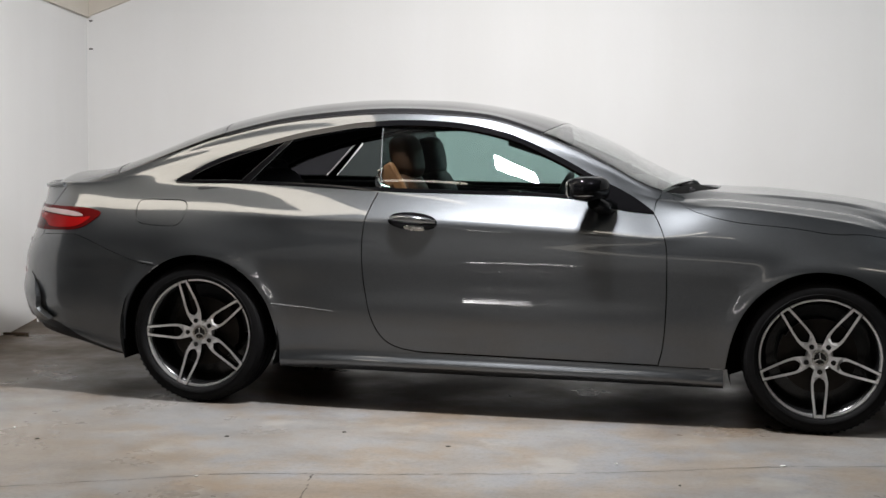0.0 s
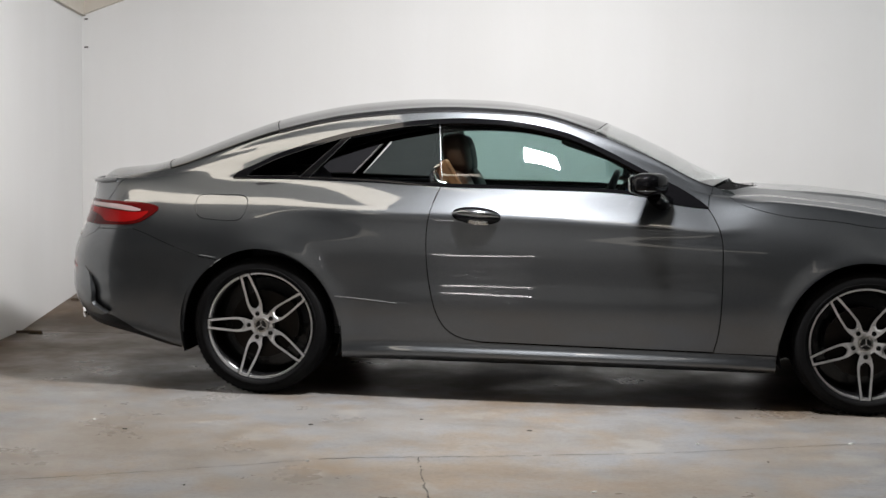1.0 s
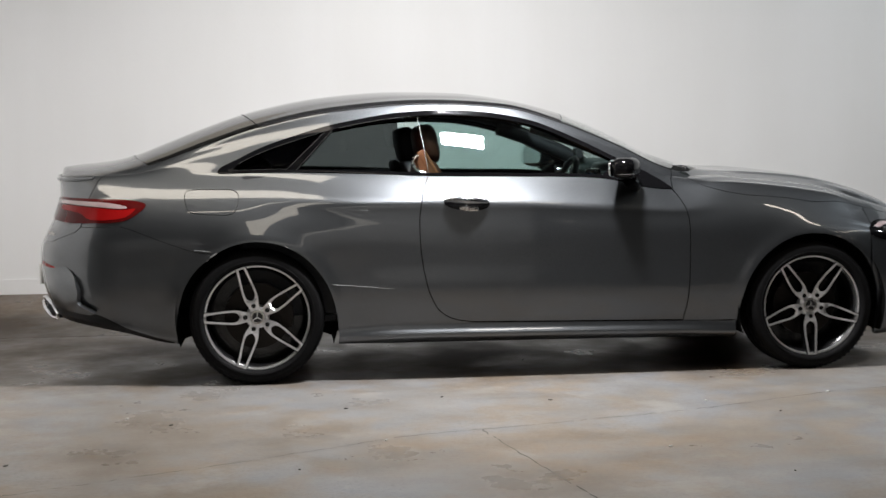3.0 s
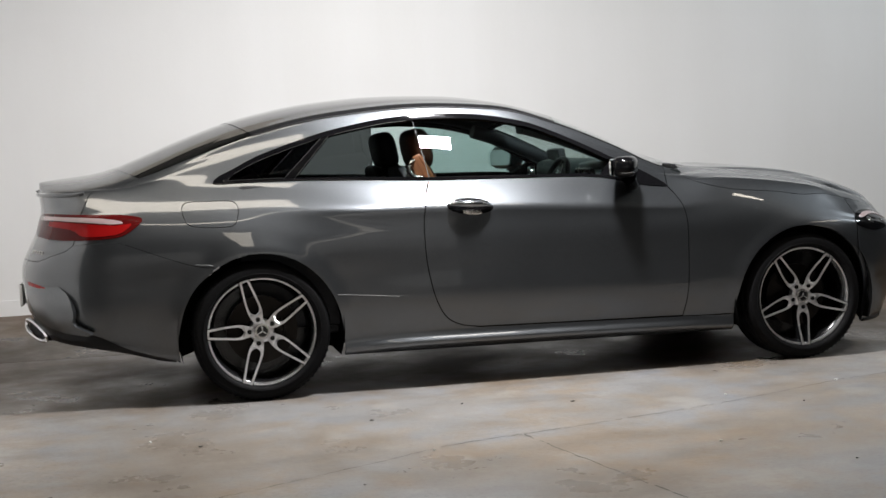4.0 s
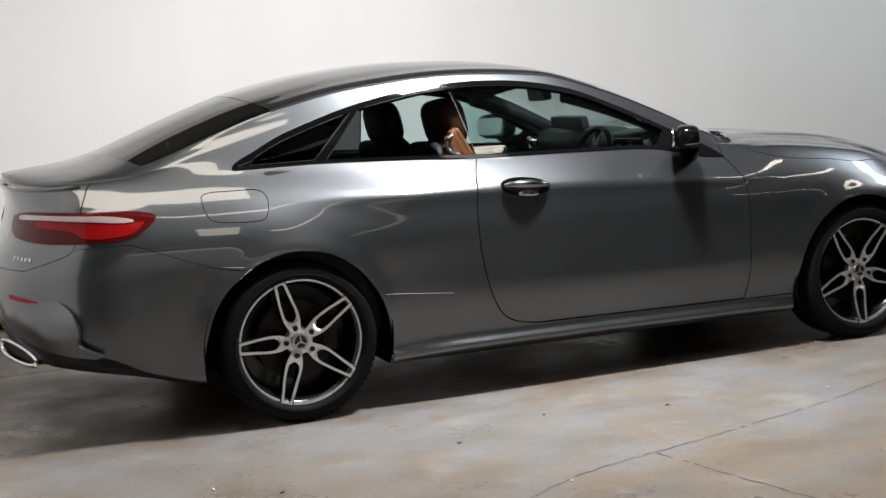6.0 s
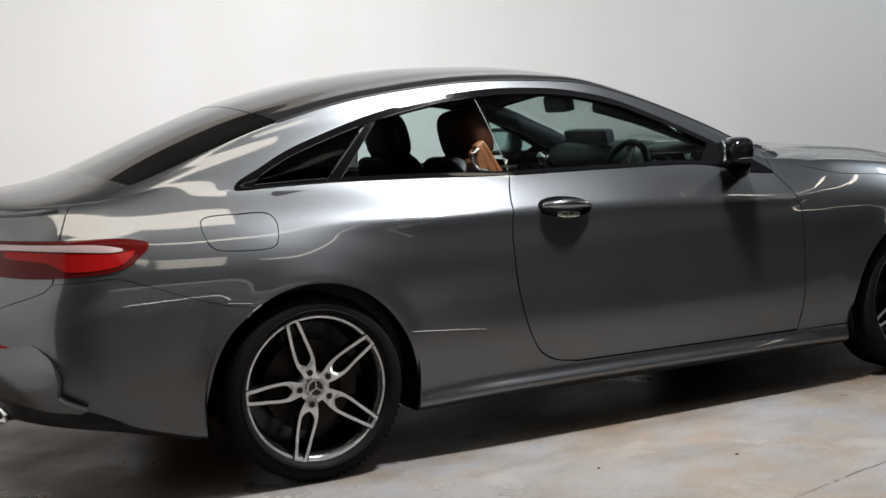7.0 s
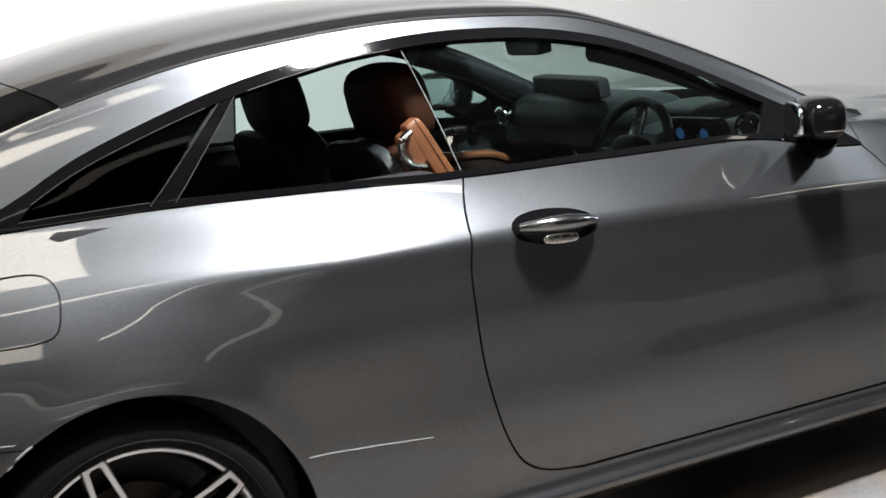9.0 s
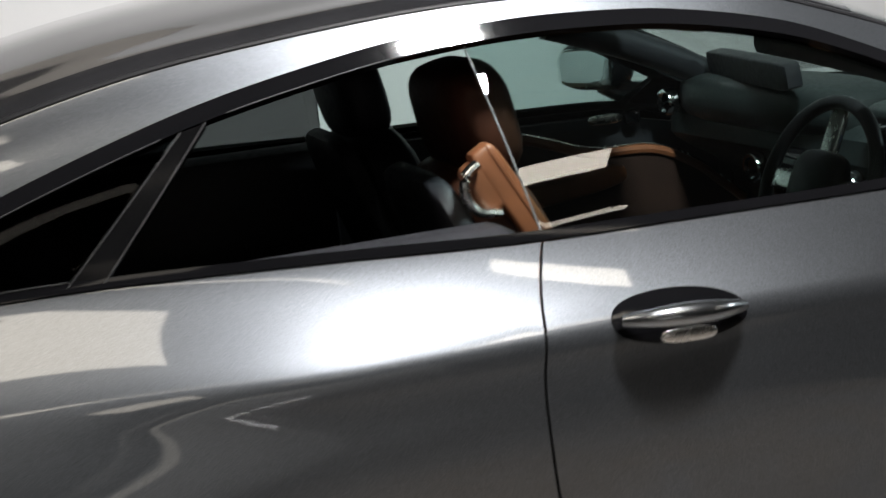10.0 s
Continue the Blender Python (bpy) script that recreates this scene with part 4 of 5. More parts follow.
def flank(side):
    dlo, belt = dlo_top(), belt_line()
    outer = xz(dlo) + xz(belt)
    body = (xz(straight([(1.08, 0.287), (2.178, 0.2715), (2.466, 0.264)])) + straight([on_skin(2.466, 0.262), (2.466, 0.0)]) + straight([(2.466, 0.0), (0.40, 0.0)]) + straight([(0.40, 0.0), on_skin(0.40, 0.200)])
            + xz([p for p in rear_arch() if p[1] > 0.205]) + xz(BUMPER_SEAM) + straight([on_skin(-0.66, 0.795), (-0.75, 0.605), (-0.84, 0.60)])
            + BOOT_SEAM + straight([(-0.54, T_RAIL), (2.17, T_RAIL)]) + straight([(2.17, T_RAIL), (2.16, 1.1), on_skin(2.142, 0.951)])
            + xz(dlo) + xz([p for p in belt if p[0] < 0.866]) + xz(door_rear_edge()))
    panel("body_side", body, PAINT, car, side, holes=[xz(FLAP)])
    panel("fuel_flap", xz(FLAP), PAINT, car, side, rim=0.008, gap=0.0010)
    if side > 0:
        bm = box_bm((0.22, 0.01, 0.08), (-0.215, -0.79, 0.90))
        part("flap_housing", bm, SHADOW_GAP, car)
    door = panel("door", xz(door_rear_edge()[::-1]) + xz([p for p in belt if p[0] > 0.866]) + xz(door_front_edge()[::-1]) + xz(straight([(2.178, 0.274), (1.08, 0.289)])), PAINT, car, side,
                 gap=0.003, label="grey metallic door")
    panel("fender", xz(door_front_edge()) + straight([on_skin(2.142, 0.951), (2.16, 1.1), (2.17, T_RAIL), (2.22, 1.30)]) + HOOD_SEAM
          + straight([(3.20, 0.862), (3.19, 0.70), (3.17, 0.60)]) + xz(front_arch()[::-1]) + xz(straight([(2.466, 0.266), (2.178, 0.27)])), PAINT, car, side)
    seal = door_rear_edge() + straight([(1.08, 0.288), (2.178, 0.273)]) + door_front_edge()
    ribbon("door_seal", xz([q for q in seal if q[1] < 0.93]), 0.0045, SHADOW_GAP, side, -0.0065, door)
    # window surround, dividing bar, panes
    top_in = [(x, z - 0.026) for x, z in dlo if -0.10 < x < 1.86]
    low_in = [(x, z + 0.015) for x, z in belt if -0.13 < x < 1.80]
    inner = xz(top_in) + xz(low_in)
    panel("window_surround", outer, BLACK_GLOSS, car, side, holes=[inner], step=0.02, lift=0.003, rim=0.018, gap=0.0, label="black gloss window surround")
    bar = [(0.150, 1.058), (0.203, 1.058), (0.392, 1.262), (0.352, 1.252)]
    panel("window_bar", xz(straight(bar + bar[:1])), BAR_BLACK, car, side, step=0.02, lift=0.002, rim=0.02, gap=0.0, label="black gloss window bar")
    quarter = [p for p in top_in if p[0] < 0.345] + [p for p in low_in if p[0] < 0.155]
    pane = panel("quarter_window", xz(quarter), GLASS_DARK, car, side, step=0.03, lift=-0.008, rim=0.004, gap=0.0, label="dark privacy glass")
    edge_top, edge_low = (0.834, 1.336), (0.872, 1.036)
    front = [p for p in top_in if p[0] > 0.836] + straight([edge_top, edge_low]) + [p for p in low_in if p[0] > 0.874]
    pane2 = panel("door_window", xz(front), GLASS, car, side, step=0.03, lift=-0.010, rim=0.004, gap=0.0, label="green tinted door glass")
    for p in (pane, pane2):
        p.parent = door if p is pane2 else car
    if side < 0:
        mid = [edge_top] + [(x, z) for x, z in top_in if 0.40 < x < 0.83] + straight([(0.395, 1.25), (0.21, 1.062)]) + [p for p in low_in if 0.21 < p[0] < 0.866] + [edge_low]
        panel("rear_side_window", xz(mid), GLASS_SMOKE, car, side, step=0.03, lift=-0.012, rim=0.004, gap=0.0, label="smoked rear side glass")
    for pts in ([p for p in top_in if p[0] < 0.33], [p for p in low_in if p[0] < 0.16], straight([bar[0], bar[3]], 0.04), straight([bar[1], bar[2]], 0.04), [p for p in top_in if 0.42 < p[0] < 0.82]):
        ribbon("window_bead", xz(pts), 0.0012, BEAD, side, 0.003)
    # polished edge of the frameless pane
    path = [Vector(skin(*on_skin(*q))) for q in straight([edge_low, edge_top], 0.05)]
    path = [Vector((p.x, p.y * side + 0.010 * side, p.z)) for p in path]
    part("glass_edge", tube_bm(path, 0.0018, 6), GLASS_RIM, door, "bright glass edge")
    return door


right_door = flank(1)
left_door = flank(-1)

DIFFUSER_TOP = xz(smooth_curve([(-0.405, 0.215), (-0.52, 0.250), (-0.627, 0.287), (-0.70, 0.325), (-0.779, 0.360), (-0.869, 0.375), (-0.99, 0.403), (-1.06, 0.425)])) + straight([on_skin(-1.06, 0.425), (S_TAIL, 0.24)])
panel("rear_bumper", xz(rear_arch_back()) + DIFFUSER_TOP + straight([(S_TAIL, 0.24), (S_TAIL, 0.50)])
      + straight([(S_TAIL, 0.50), (-1.0, 0.51), (-0.86, 0.575), (-0.84, 0.60), (-0.75, 0.605), on_skin(-0.66, 0.795)]) + xz(BUMPER_SEAM[::-1]), PAINT, car, centre=True, gap=0.0004)
panel("rear_diffuser", [(-0.41, 0.0)] + DIFFUSER_TOP + straight([(S_TAIL, 0.24), (S_TAIL, 0.0), (-0.42, 0.0)]), BLACK_SATIN, car, centre=True, lift=-0.004, rim=0.05,
      label="black plastic diffuser")
panel("boot_lid", straight([(S_TAIL, 0.50), (-1.0, 0.51), (-0.86, 0.575), (-0.84, 0.60)]) + BOOT_SEAM + REAR_LOW + straight([(-0.68, T_TOP), (S_TAIL, T_TOP)]) + straight([(S_TAIL, T_TOP), (S_TAIL, 0.50)]), PAINT, car, centre=True)
rear_screen = panel("rear_window", straight([(-0.54, T_RAIL), (0.02, T_RAIL)]) + REAR_TOP + straight([(-0.10, T_TOP), (-0.68, T_TOP)]) + REAR_LOW[::-1], GLASS_REAR, car, centre=True, lift=-0.003, label="dark tinted rear window")
panel("roof_panel", straight([(0.02, T_RAIL), (1.60, T_RAIL)]) + SCREEN_TOP + straight([(1.68, T_TOP), (-0.10, T_TOP)]) + REAR_TOP[::-1], BLACK_ROOF, car, centre=True, lift=-0.003, label="black glass roof")
screen = panel("windscreen", straight([(1.60, T_RAIL), (2.17, T_RAIL)]) + SCREEN_LOW + straight([(2.33, T_TOP), (1.68, T_TOP)]) + SCREEN_TOP[::-1], GLASS_CLEAR, car, centre=True, lift=-0.003, label="clear windscreen")
panel("cowl", SCREEN_LOW + straight([(2.33, T_TOP), (2.45, T_TOP)]) + smooth_curve([(2.45, T_TOP), (2.42, 1.65), (2.305, 1.36), (2.22, 1.30)]) + [(2.17, T_RAIL)], SHADOW_GAP, car, centre=True, lift=-0.016, label="black plastic cowl")
for path in ([(2.305, -0.52), (2.285, -0.30), (2.30, -0.06), (2.315, 0.12)], [(2.325, 0.02), (2.29, 0.24), (2.27, 0.46), (2.245, 0.58)]):
    pts = []
    for x, y in smooth_curve(path, 0.03):
        k = np.interp(abs(y), [0, 0.62], [1.066, 1.042]) + 0.52 * (2.32 - 0.14 * (abs(y) / 0.62) ** 2 - x)
        pts.append((x, y, max(k, 1.045) + 0.004))
    wiper = part("wiper", tube_bm(pts, 0.007, 6, 1.6), BLACK_SATIN, car, "black wiper arm and blade")
    part("wiper_hub", lathe_bm([(0, 0.006), (0.010, 0.005), (0.013, 0), (0.013, -0.03), (0, -0.03)], 20, "z", (pts[0][0], pts[0][1], pts[0][2])), BLACK_SATIN, wiper)
panel("bonnet", smooth_curve([(2.22, 1.30), (2.305, 1.36), (2.42, 1.65), (2.45, T_TOP)]) + straight([(2.45, T_TOP), (3.58, T_TOP), (3.58, 1.0)]) + smooth_curve([(3.58, 1.0), (3.45, 0.885), (3.20, 0.862)]) + HOOD_SEAM[::-1], PAINT, car, centre=True, gap=0.0006)
panel("front_bumper", xz(front_arch_front()[::-1]) + straight([on_skin(3.195, 0.53), (3.17, 0.60), (3.19, 0.70), (3.20, 0.862)]) + smooth_curve([(3.20, 0.862), (3.45, 0.885), (3.58, 1.0)]) + straight([(3.58, 1.0), (3.58, T_TOP), (S_NOSE, T_TOP)])
      + straight([(S_NOSE, T_TOP), (S_NOSE, 0.0)]) + straight([(S_NOSE, 0.0), (3.25, 0.0)]), PAINT, car, centre=True)
panel("grille", smooth_curve([(3.60, 0.30), (3.585, 0.50), (3.62, 0.70)]) + straight([(3.62, 0.70), (S_NOSE, 0.72), (S_NOSE, 0.30), (3.60, 0.30)]), BLACK_GLOSS, car, centre=True, lift=0.004, label="black grille")
panel("front_spoiler", straight([(3.25, 0.0), (3.25, 0.03), (S_NOSE, 0.06), (S_NOSE, 0.0), (3.25, 0.0)]), BLACK_SATIN, car, centre=True, lift=0.004, rim=0.05)

for side in (1, -1):
    lamp_outline = smooth_curve([(-0.535, 0.722), (-0.575, 0.672), (-0.65, 0.634), (-0.80, 0.622), (-0.95, 0.620), (-1.07, 0.628), (-1.125, 0.65), (-1.135, 0.70), (-1.06, 0.732), (-0.95, 0.742), (-0.75, 0.742), (-0.62, 0.742)], 0.015, True)
    tail = panel("tail_lamp", lamp_outline, LENS_DARK, car, side, step=0.02, lift=0.005, rim=0.02, gap=0, label="red tail lamp")
    panel("lamp_strip", smooth_curve([(-0.625, 0.705), (-0.735, 0.722), (-0.97, 0.724), (-1.09, 0.716), (-1.09, 0.700), (-0.97, 0.706), (-0.82, 0.704), (-0.66, 0.694)], 0.015, True), LENS_WHITE, tail, side, step=0.02, lift=0.007, rim=0.004, gap=0, label="milky light strip")
    panel("lamp_glow", smooth_curve([(-0.585, 0.697), (-0.66, 0.688), (-0.82, 0.698), (-1.0, 0.700), (-1.0, 0.682), (-0.86, 0.668), (-0.80, 0.640), (-0.70, 0.640), (-0.63, 0.655)], 0.015, True), LENS_RED, tail, side, step=0.02, lift=0.007, rim=0.004, gap=0, label="bright red lamp field")
    panel("bumper_reflector", smooth_curve([(-0.945, 0.388), (-1.0, 0.400), (-1.06, 0.404), (-1.06, 0.388), (-0.98, 0.382)], 0.015, True), LENS_RED, car, side, step=0.02, lift=0.003, rim=0.01, gap=0, label="red reflector")
    head = smooth_curve([(3.168, 0.62), (3.185, 0.72), (3.24, 0.775), (3.36, 0.805), (3.50, 0.79), (3.53, 0.69), (3.42, 0.58), (3.28, 0.535), (3.18, 0.57)], 0.015, True)
    hl = panel("headlight", head, BLACK_GLOSS, car, side, step=0.02, lift=0.004, rim=0.02, gap=0, label="clear headlight with dark housing")
    panel("daytime_strip", smooth_curve([(3.195, 0.70), (3.26, 0.765), (3.37, 0.790), (3.48, 0.775), (3.48, 0.755), (3.37, 0.77), (3.28, 0.745), (3.215, 0.69)], 0.015, True), LENS_WHITE, hl, side, step=0.02, lift=0.007, rim=0.004, gap=0)
    for ps in ((3.265, 0.67), (3.38, 0.69)):
        c, n = skin(*ps), skin_normals(*ps)
        bm = bmesh.new()
        bmesh.ops.create_uvsphere(bm, u_segments=16, v_segments=10, radius=0.035)
        bmesh.ops.translate(bm, vec=Vector((c[0], c[1] * side, c[2])) - 0.022 * Vector((n[0], n[1] * side, n[2])), verts=bm.verts[:])
        part("projector", bm, CHROME, hl)
    # exhaust finisher: a bright frame round a dark mouth
    loop = smooth_curve([(-0.565, 0.318), (-0.50, 0.312), (-0.40, 0.325), (-0.325, 0.345), (-0.305, 0.385), (-0.345, 0.400), (-0.45, 0.385), (-0.54, 0.360), (-0.575, 0.340)], 0.02, True)
    rim_pts = [Vector((-1.018 - 0.42 * (y + 0.565), y * side, z)) for y, z in loop]
    ex = part("exhaust_tip", tube_bm(rim_pts + rim_pts[:2], 0.011, 8), CHROME, car, "chrome exhaust tip")
    bm = bmesh.new()
    front = [bm.verts.new(p + Vector((0.012, 0, 0))) for p in rim_pts]
    back = [bm.verts.new(p + Vector((0.10, 0, 0))) for p in rim_pts]
    bm.faces.new(front)
    bm.faces.new(back[::-1])
    for i in range(len(front)):
        bm.faces.new((front[i], back[i], back[(i + 1) % len(back)], front[(i + 1) % len(front)]))
    part("exhaust_mouth", bm, BLACK_SATIN, ex, smooth=False)


# number plate with plain bars, and the badge on the boot lid as plain bars
plate = part("number_plate", box_bm((0.016, 0.52, 0.11), (-1.150, 0, 0.515), 0.004), PLATE, car, "white number plate")
for k in range(6):
    part("plate_bar", box_bm((0.004, 0.035, 0.06), (-1.158, -0.19 + 0.075 * k, 0.515)), BLACK_SATIN, plate)
for k in range(5):
    s0 = -0.985 - 0.017 * k
    panel("badge_bar", straight([(s0, 0.548), (s0 - 0.011, 0.548), (s0 - 0.011, 0.562), (s0, 0.562), (s0, 0.548)], 0.02), SILVER, car, 1, step=0.01, lift=0.003, rim=0.004, gap=0)

# spoiler lip on the boot lid
lip = smooth_curve([(-0.80, 0.90), (-0.9, 0.885), (-1.05, 0.88), (S_TAIL, 0.88)], 0.02)
for side in (1, -1):
    ribbon("spoiler_lip", lip, 0.011, PAINT, side, 0.002)
    ribbon("roof_moulding", straight([(0.02, T_RAIL), (1.60, T_RAIL)], 0.03), 0.006, BLACK_SATIN, side, -0.002)
    ribbon("screen_moulding", straight([(1.60, T_RAIL), (2.17, T_RAIL)], 0.03), 0.006, BLACK_SATIN, side, -0.002)

def blade_lift(u, v):
    """Proud at the outlet's edge, flush towards the tail and the top."""
    ramp = lambda q: np.clip(q, 0, 1) ** 2 * (3 - 2 * np.clip(q, 0, 1))
    return 0.001 + 0.034 * ramp((u + 1.10) / 0.26) * ramp((0.41 - v) / 0.12)


blade = smooth_curve([(-0.935, 0.600), (-0.88, 0.548), (-0.855, 0.480), (-0.858, 0.428), (-0.815, 0.398), (-0.780, 0.378), (-0.80, 0.370)], 0.015) + smooth_curve([(-0.869, 0.382), (-0.99, 0.410), (-1.04, 0.425)], 0.02) + smooth_curve([(-1.06, 0.46), (-1.065, 0.54), (-1.02, 0.585)], 0.02)
for side in (1, -1):
    panel("bumper_blade", xz(blade), PAINT, car, side, step=0.015, lift=blade_lift, rim=0.03, gap=0)

# a long thin pale line forward of the rear arch, then pale scuffs at its edge
for pts, w in (([(0.372, 0.494), (0.45, 0.487), (0.56, 0.478), (0.675, 0.467)], 0.0010), ([(-0.222, 0.640), (-0.20, 0.655), (-0.190, 0.660)], 0.0028), ([(-0.240, 0.622), (-0.230, 0.630)], 0.002), ([(-0.30, 0.676), (-0.22, 0.668)], 0.0014)):
    ribbon("pale_mark", xz(smooth_curve(pts, 0.03)), w, PALE_MARK, 1, 0.0002)

# underbody and closed inner volumes
part("underbody", join(box_bm((1.95, 1.50, 0.10), (1.43, 0, 0.235), 0.02), box_bm((3.9, 1.10, 0.12), (1.40, 0, 0.27), 0.02), box_bm((0.55, 1.20, 0.10), (-0.60, 0, 0.335), 0.03)), SHADOW_GAP, car)
part("boot_inner", box_bm((0.72, 1.16, 0.48), (-0.45, 0, 0.64), 0.03), SHADOW_GAP, car)
part("engine_inner", box_bm((1.05, 1.10, 0.50), (2.90, 0, 0.55), 0.03), SHADOW_GAP, car)
for side in (1, -1):
    for cx, r in ((0.0, 0.40), (2.873, 0.40)):
        bm = lathe_bm([(0.0, 0.0), (r, 0.0), (r, -0.30)], 40, "y", (cx, -0.60, 0.335), -20, 220)
        bmesh.ops.scale(bm, vec=(1, side, 1), verts=bm.verts[:])
        part("wheel_liner", bm, SHADOW_GAP, car)


def wheel(name, cx, side, turn, flank_y=0.872):
    """Tyre, barrel, five split spokes, cap and brake; the face looks to the outside."""
    cz, tyre_w, rim_r, face = 0.335, 0.118, 0.262, 0.0
    m = pose(cx, -flank_y * side, cz) if side > 0 else pose(cx, flank_y, cz, 0, 0, 180)

    def put(name, bm, material, parent, label="", angle=40):
        bmesh.ops.transform(bm, matrix=m, verts=bm.verts[:])
        return part(name, bm, material, parent, label, angle=angle)
    hub = put("wheel", lathe_bm([(0.0, 0.165), (0.226, 0.165), (0.230, 0.06), (0.240, 0.020), (0.247, 0.006), (0.252, 0.002)], 72), RIM_BLACK, car, name)
    put("tyre", lathe_bm([(0.250, 0.195), (0.290, 0.205), (0.322, 0.195), (0.334, 0.180), (0.335, 0.155), (0.331, 0.150), (0.335, 0.145), (0.3355, 0.09), (0.331, 0.085), (0.335, 0.080), (0.3355, 0.03), (0.331, 0.025), (0.334, 0.018), (0.331, -0.005),
                          (0.322, -0.024), (0.314, -0.032), (0.312, -0.036), (0.300, -0.041), (0.285, -0.040), (0.283, -0.043), (0.274, -0.041), (0.266, -0.032), (0.262, -0.016), (0.258, 0.0)], 96), RUBBER, hub, "black low-profile tyre")
    put("rim_lip", lathe_bm([(0.263, -0.010), (0.2625, -0.016), (0.259, -0.018), (0.2525, -0.016), (0.2515, -0.010), (0.250, 0.02)], 96), ALLOY, hub, "machined rim lip")
    # tread blocks on the shoulder
    bm = bmesh.new()
    for k in range(72):
        a = radians(k * 5)
        b = box_bm((0.0026, 0.030, 0.010), (0, 0, 0))
        bmesh.ops.transform(b, matrix=pose(0, 0, 0, 0, -math.degrees(a), 0) @ pose(0.3325, 0.004, 0, 0, 0, 0), verts=b.verts[:])
        bm = join(bm, b)
    put("tread", bm, RUBBER, hub)
    for k in range(5):
        a = turn + 72 * k
        mat = pose(0, 0, 0, 0, -a, 0)
        # the spoke's outline along +x: two arms that part at the root and close at the rim
        half = smooth_curve([(0.030, 0.020), (0.052, 0.0235), (0.075, 0.030), (0.10, 0.0355), (0.13, 0.0355), (0.17, 0.0325), (0.21, 0.0285), (0.262, 0.0235)], 0.012)
        inn = smooth_curve([(0.086, 0.0), (0.091, 0.0132), (0.105, 0.0232), (0.13, 0.0252), (0.17, 0.0222), (0.21, 0.0180), (0.249, 0.0135)], 0.012)
        for name_, mt, y0, y1, shrink in (("spoke", RIM_BLACK, -0.0062, 0.045, 0.0045), ("spoke_face", ALLOY, -0.0090, -0.0060, 0.0)):
            bm = bmesh.new()
            up_o = [(x, z) for x, z in half]
            up_i = [(x, z) for x, z in inn]

            def dish(x, y):
                return y + 0.014 * min(1, max(0, (0.20 - x) / 0.17)) - 0.014 * min(1, max(0, (x - 0.18) / 0.07)) + (0.004 if x < 0.06 else 0)
            def strip(sign):
                outer_ = [(x, z * sign) for x, z in up_o]
                inner_ = [(x, z * sign) for x, z in up_i]
                n = 22
                po, pi_ = [], []
                xs = np.linspace(0.030, 0.261, n)
                oz = np.interp(xs, [q[0] for q in outer_], [q[1] for q in outer_])
                iz = np.interp(xs, [q[0] for q in inner_], [q[1] for q in inner_])
                iz = np.where(xs < 0.088, 0.0, iz)
                iz = np.where(xs > 0.250, 0.0, iz)
                oz = oz + sign * shrink * np.clip((xs - 0.20) / 0.03, 0, 1)
                rows = []
                for x, o, i_ in zip(xs, oz, iz):
                    rows.append([bm.verts.new((x, dish(x, y0), i_)), bm.verts.new((x, dish(x, y0), o)), bm.verts.new((x, dish(x, y1), o)), bm.verts.new((x, dish(x, y1), i_))])
                for r0, r1 in zip(rows, rows[1:]):
                    for q in range(4):
                        bm.faces.new((r0[q], r0[(q + 1) % 4], r1[(q + 1) % 4], r1[q]))
                bm.faces.new(rows[0])
                bm.faces.new(rows[-1][::-1])
            strip(1)
            strip(-1)
            bmesh.ops.remove_doubles(bm, verts=bm.verts[:], dist=0.0004)
            bmesh.ops.transform(bm, matrix=mat, verts=bm.verts[:])
            put(name_, bm, mt, hub)
        # bolt hole at the spoke's root
        bm = lathe_bm([(0.0, 0.002), (0.010, 0.002), (0.0115, -0.0035)], 16, "y")
        bmesh.ops.transform(bm, matrix=mat @ pose(0.060, -0.0005, 0), verts=bm.verts[:])
        put("bolt_hole", bm, RIM_BLACK, hub)
    put("hub_face", lathe_bm([(0.0, 0.010), (0.050, 0.010), (0.056, 0.014), (0.060, 0.04)], 40), ALLOY, hub)
    put("hub_cap", lathe_bm([(0.0, -0.001), (0.026, -0.001), (0.027, -0.004), (0.034, -0.004), (0.036, 0.0), (0.036, 0.012)], 40), SILVER, hub)
    put("cap_field", lathe_bm([(0.0, -0.0025), (0.025, -0.0025), (0.026, 0.0)], 32), RIM_BLACK, hub)
    for k in range(3):
        bm = box_bm((0.005, 0.004, 0.026), (0, -0.005, 0.013), 0.001)
        bmesh.ops.transform(bm, matrix=pose(0, 0, 0, 0, 120 * k, 0), verts=bm.verts[:])
        put("cap_bar", bm, CHROME, hub)
    put("brake_disc", lathe_bm([(0.06, 0.075), (0.165, 0.075), (0.165, 0.10), (0.06, 0.10)], 48), STEEL, hub, "worn steel brake disc")
    put("brake_caliper", lathe_bm([(0.115, 0.06), (0.178, 0.06), (0.182, 0.12), (0.115, 0.12), (0.115, 0.06)], 16, "y", (0, 0, 0), 150 if cx > 1 else -20, 60), STEEL, hub, "grey brake caliper", 30)
    return hub


wheel("five-spoke black and machined alloy wheel", 0.0, 1, 35.5)
wheel("five-spoke black and machined alloy wheel", 2.873, 1, 55)
wheel("five-spoke black and machined alloy wheel", 0.0, -1, 10)
wheel("five-spoke black and machined alloy wheel", 2.873, -1, 40)


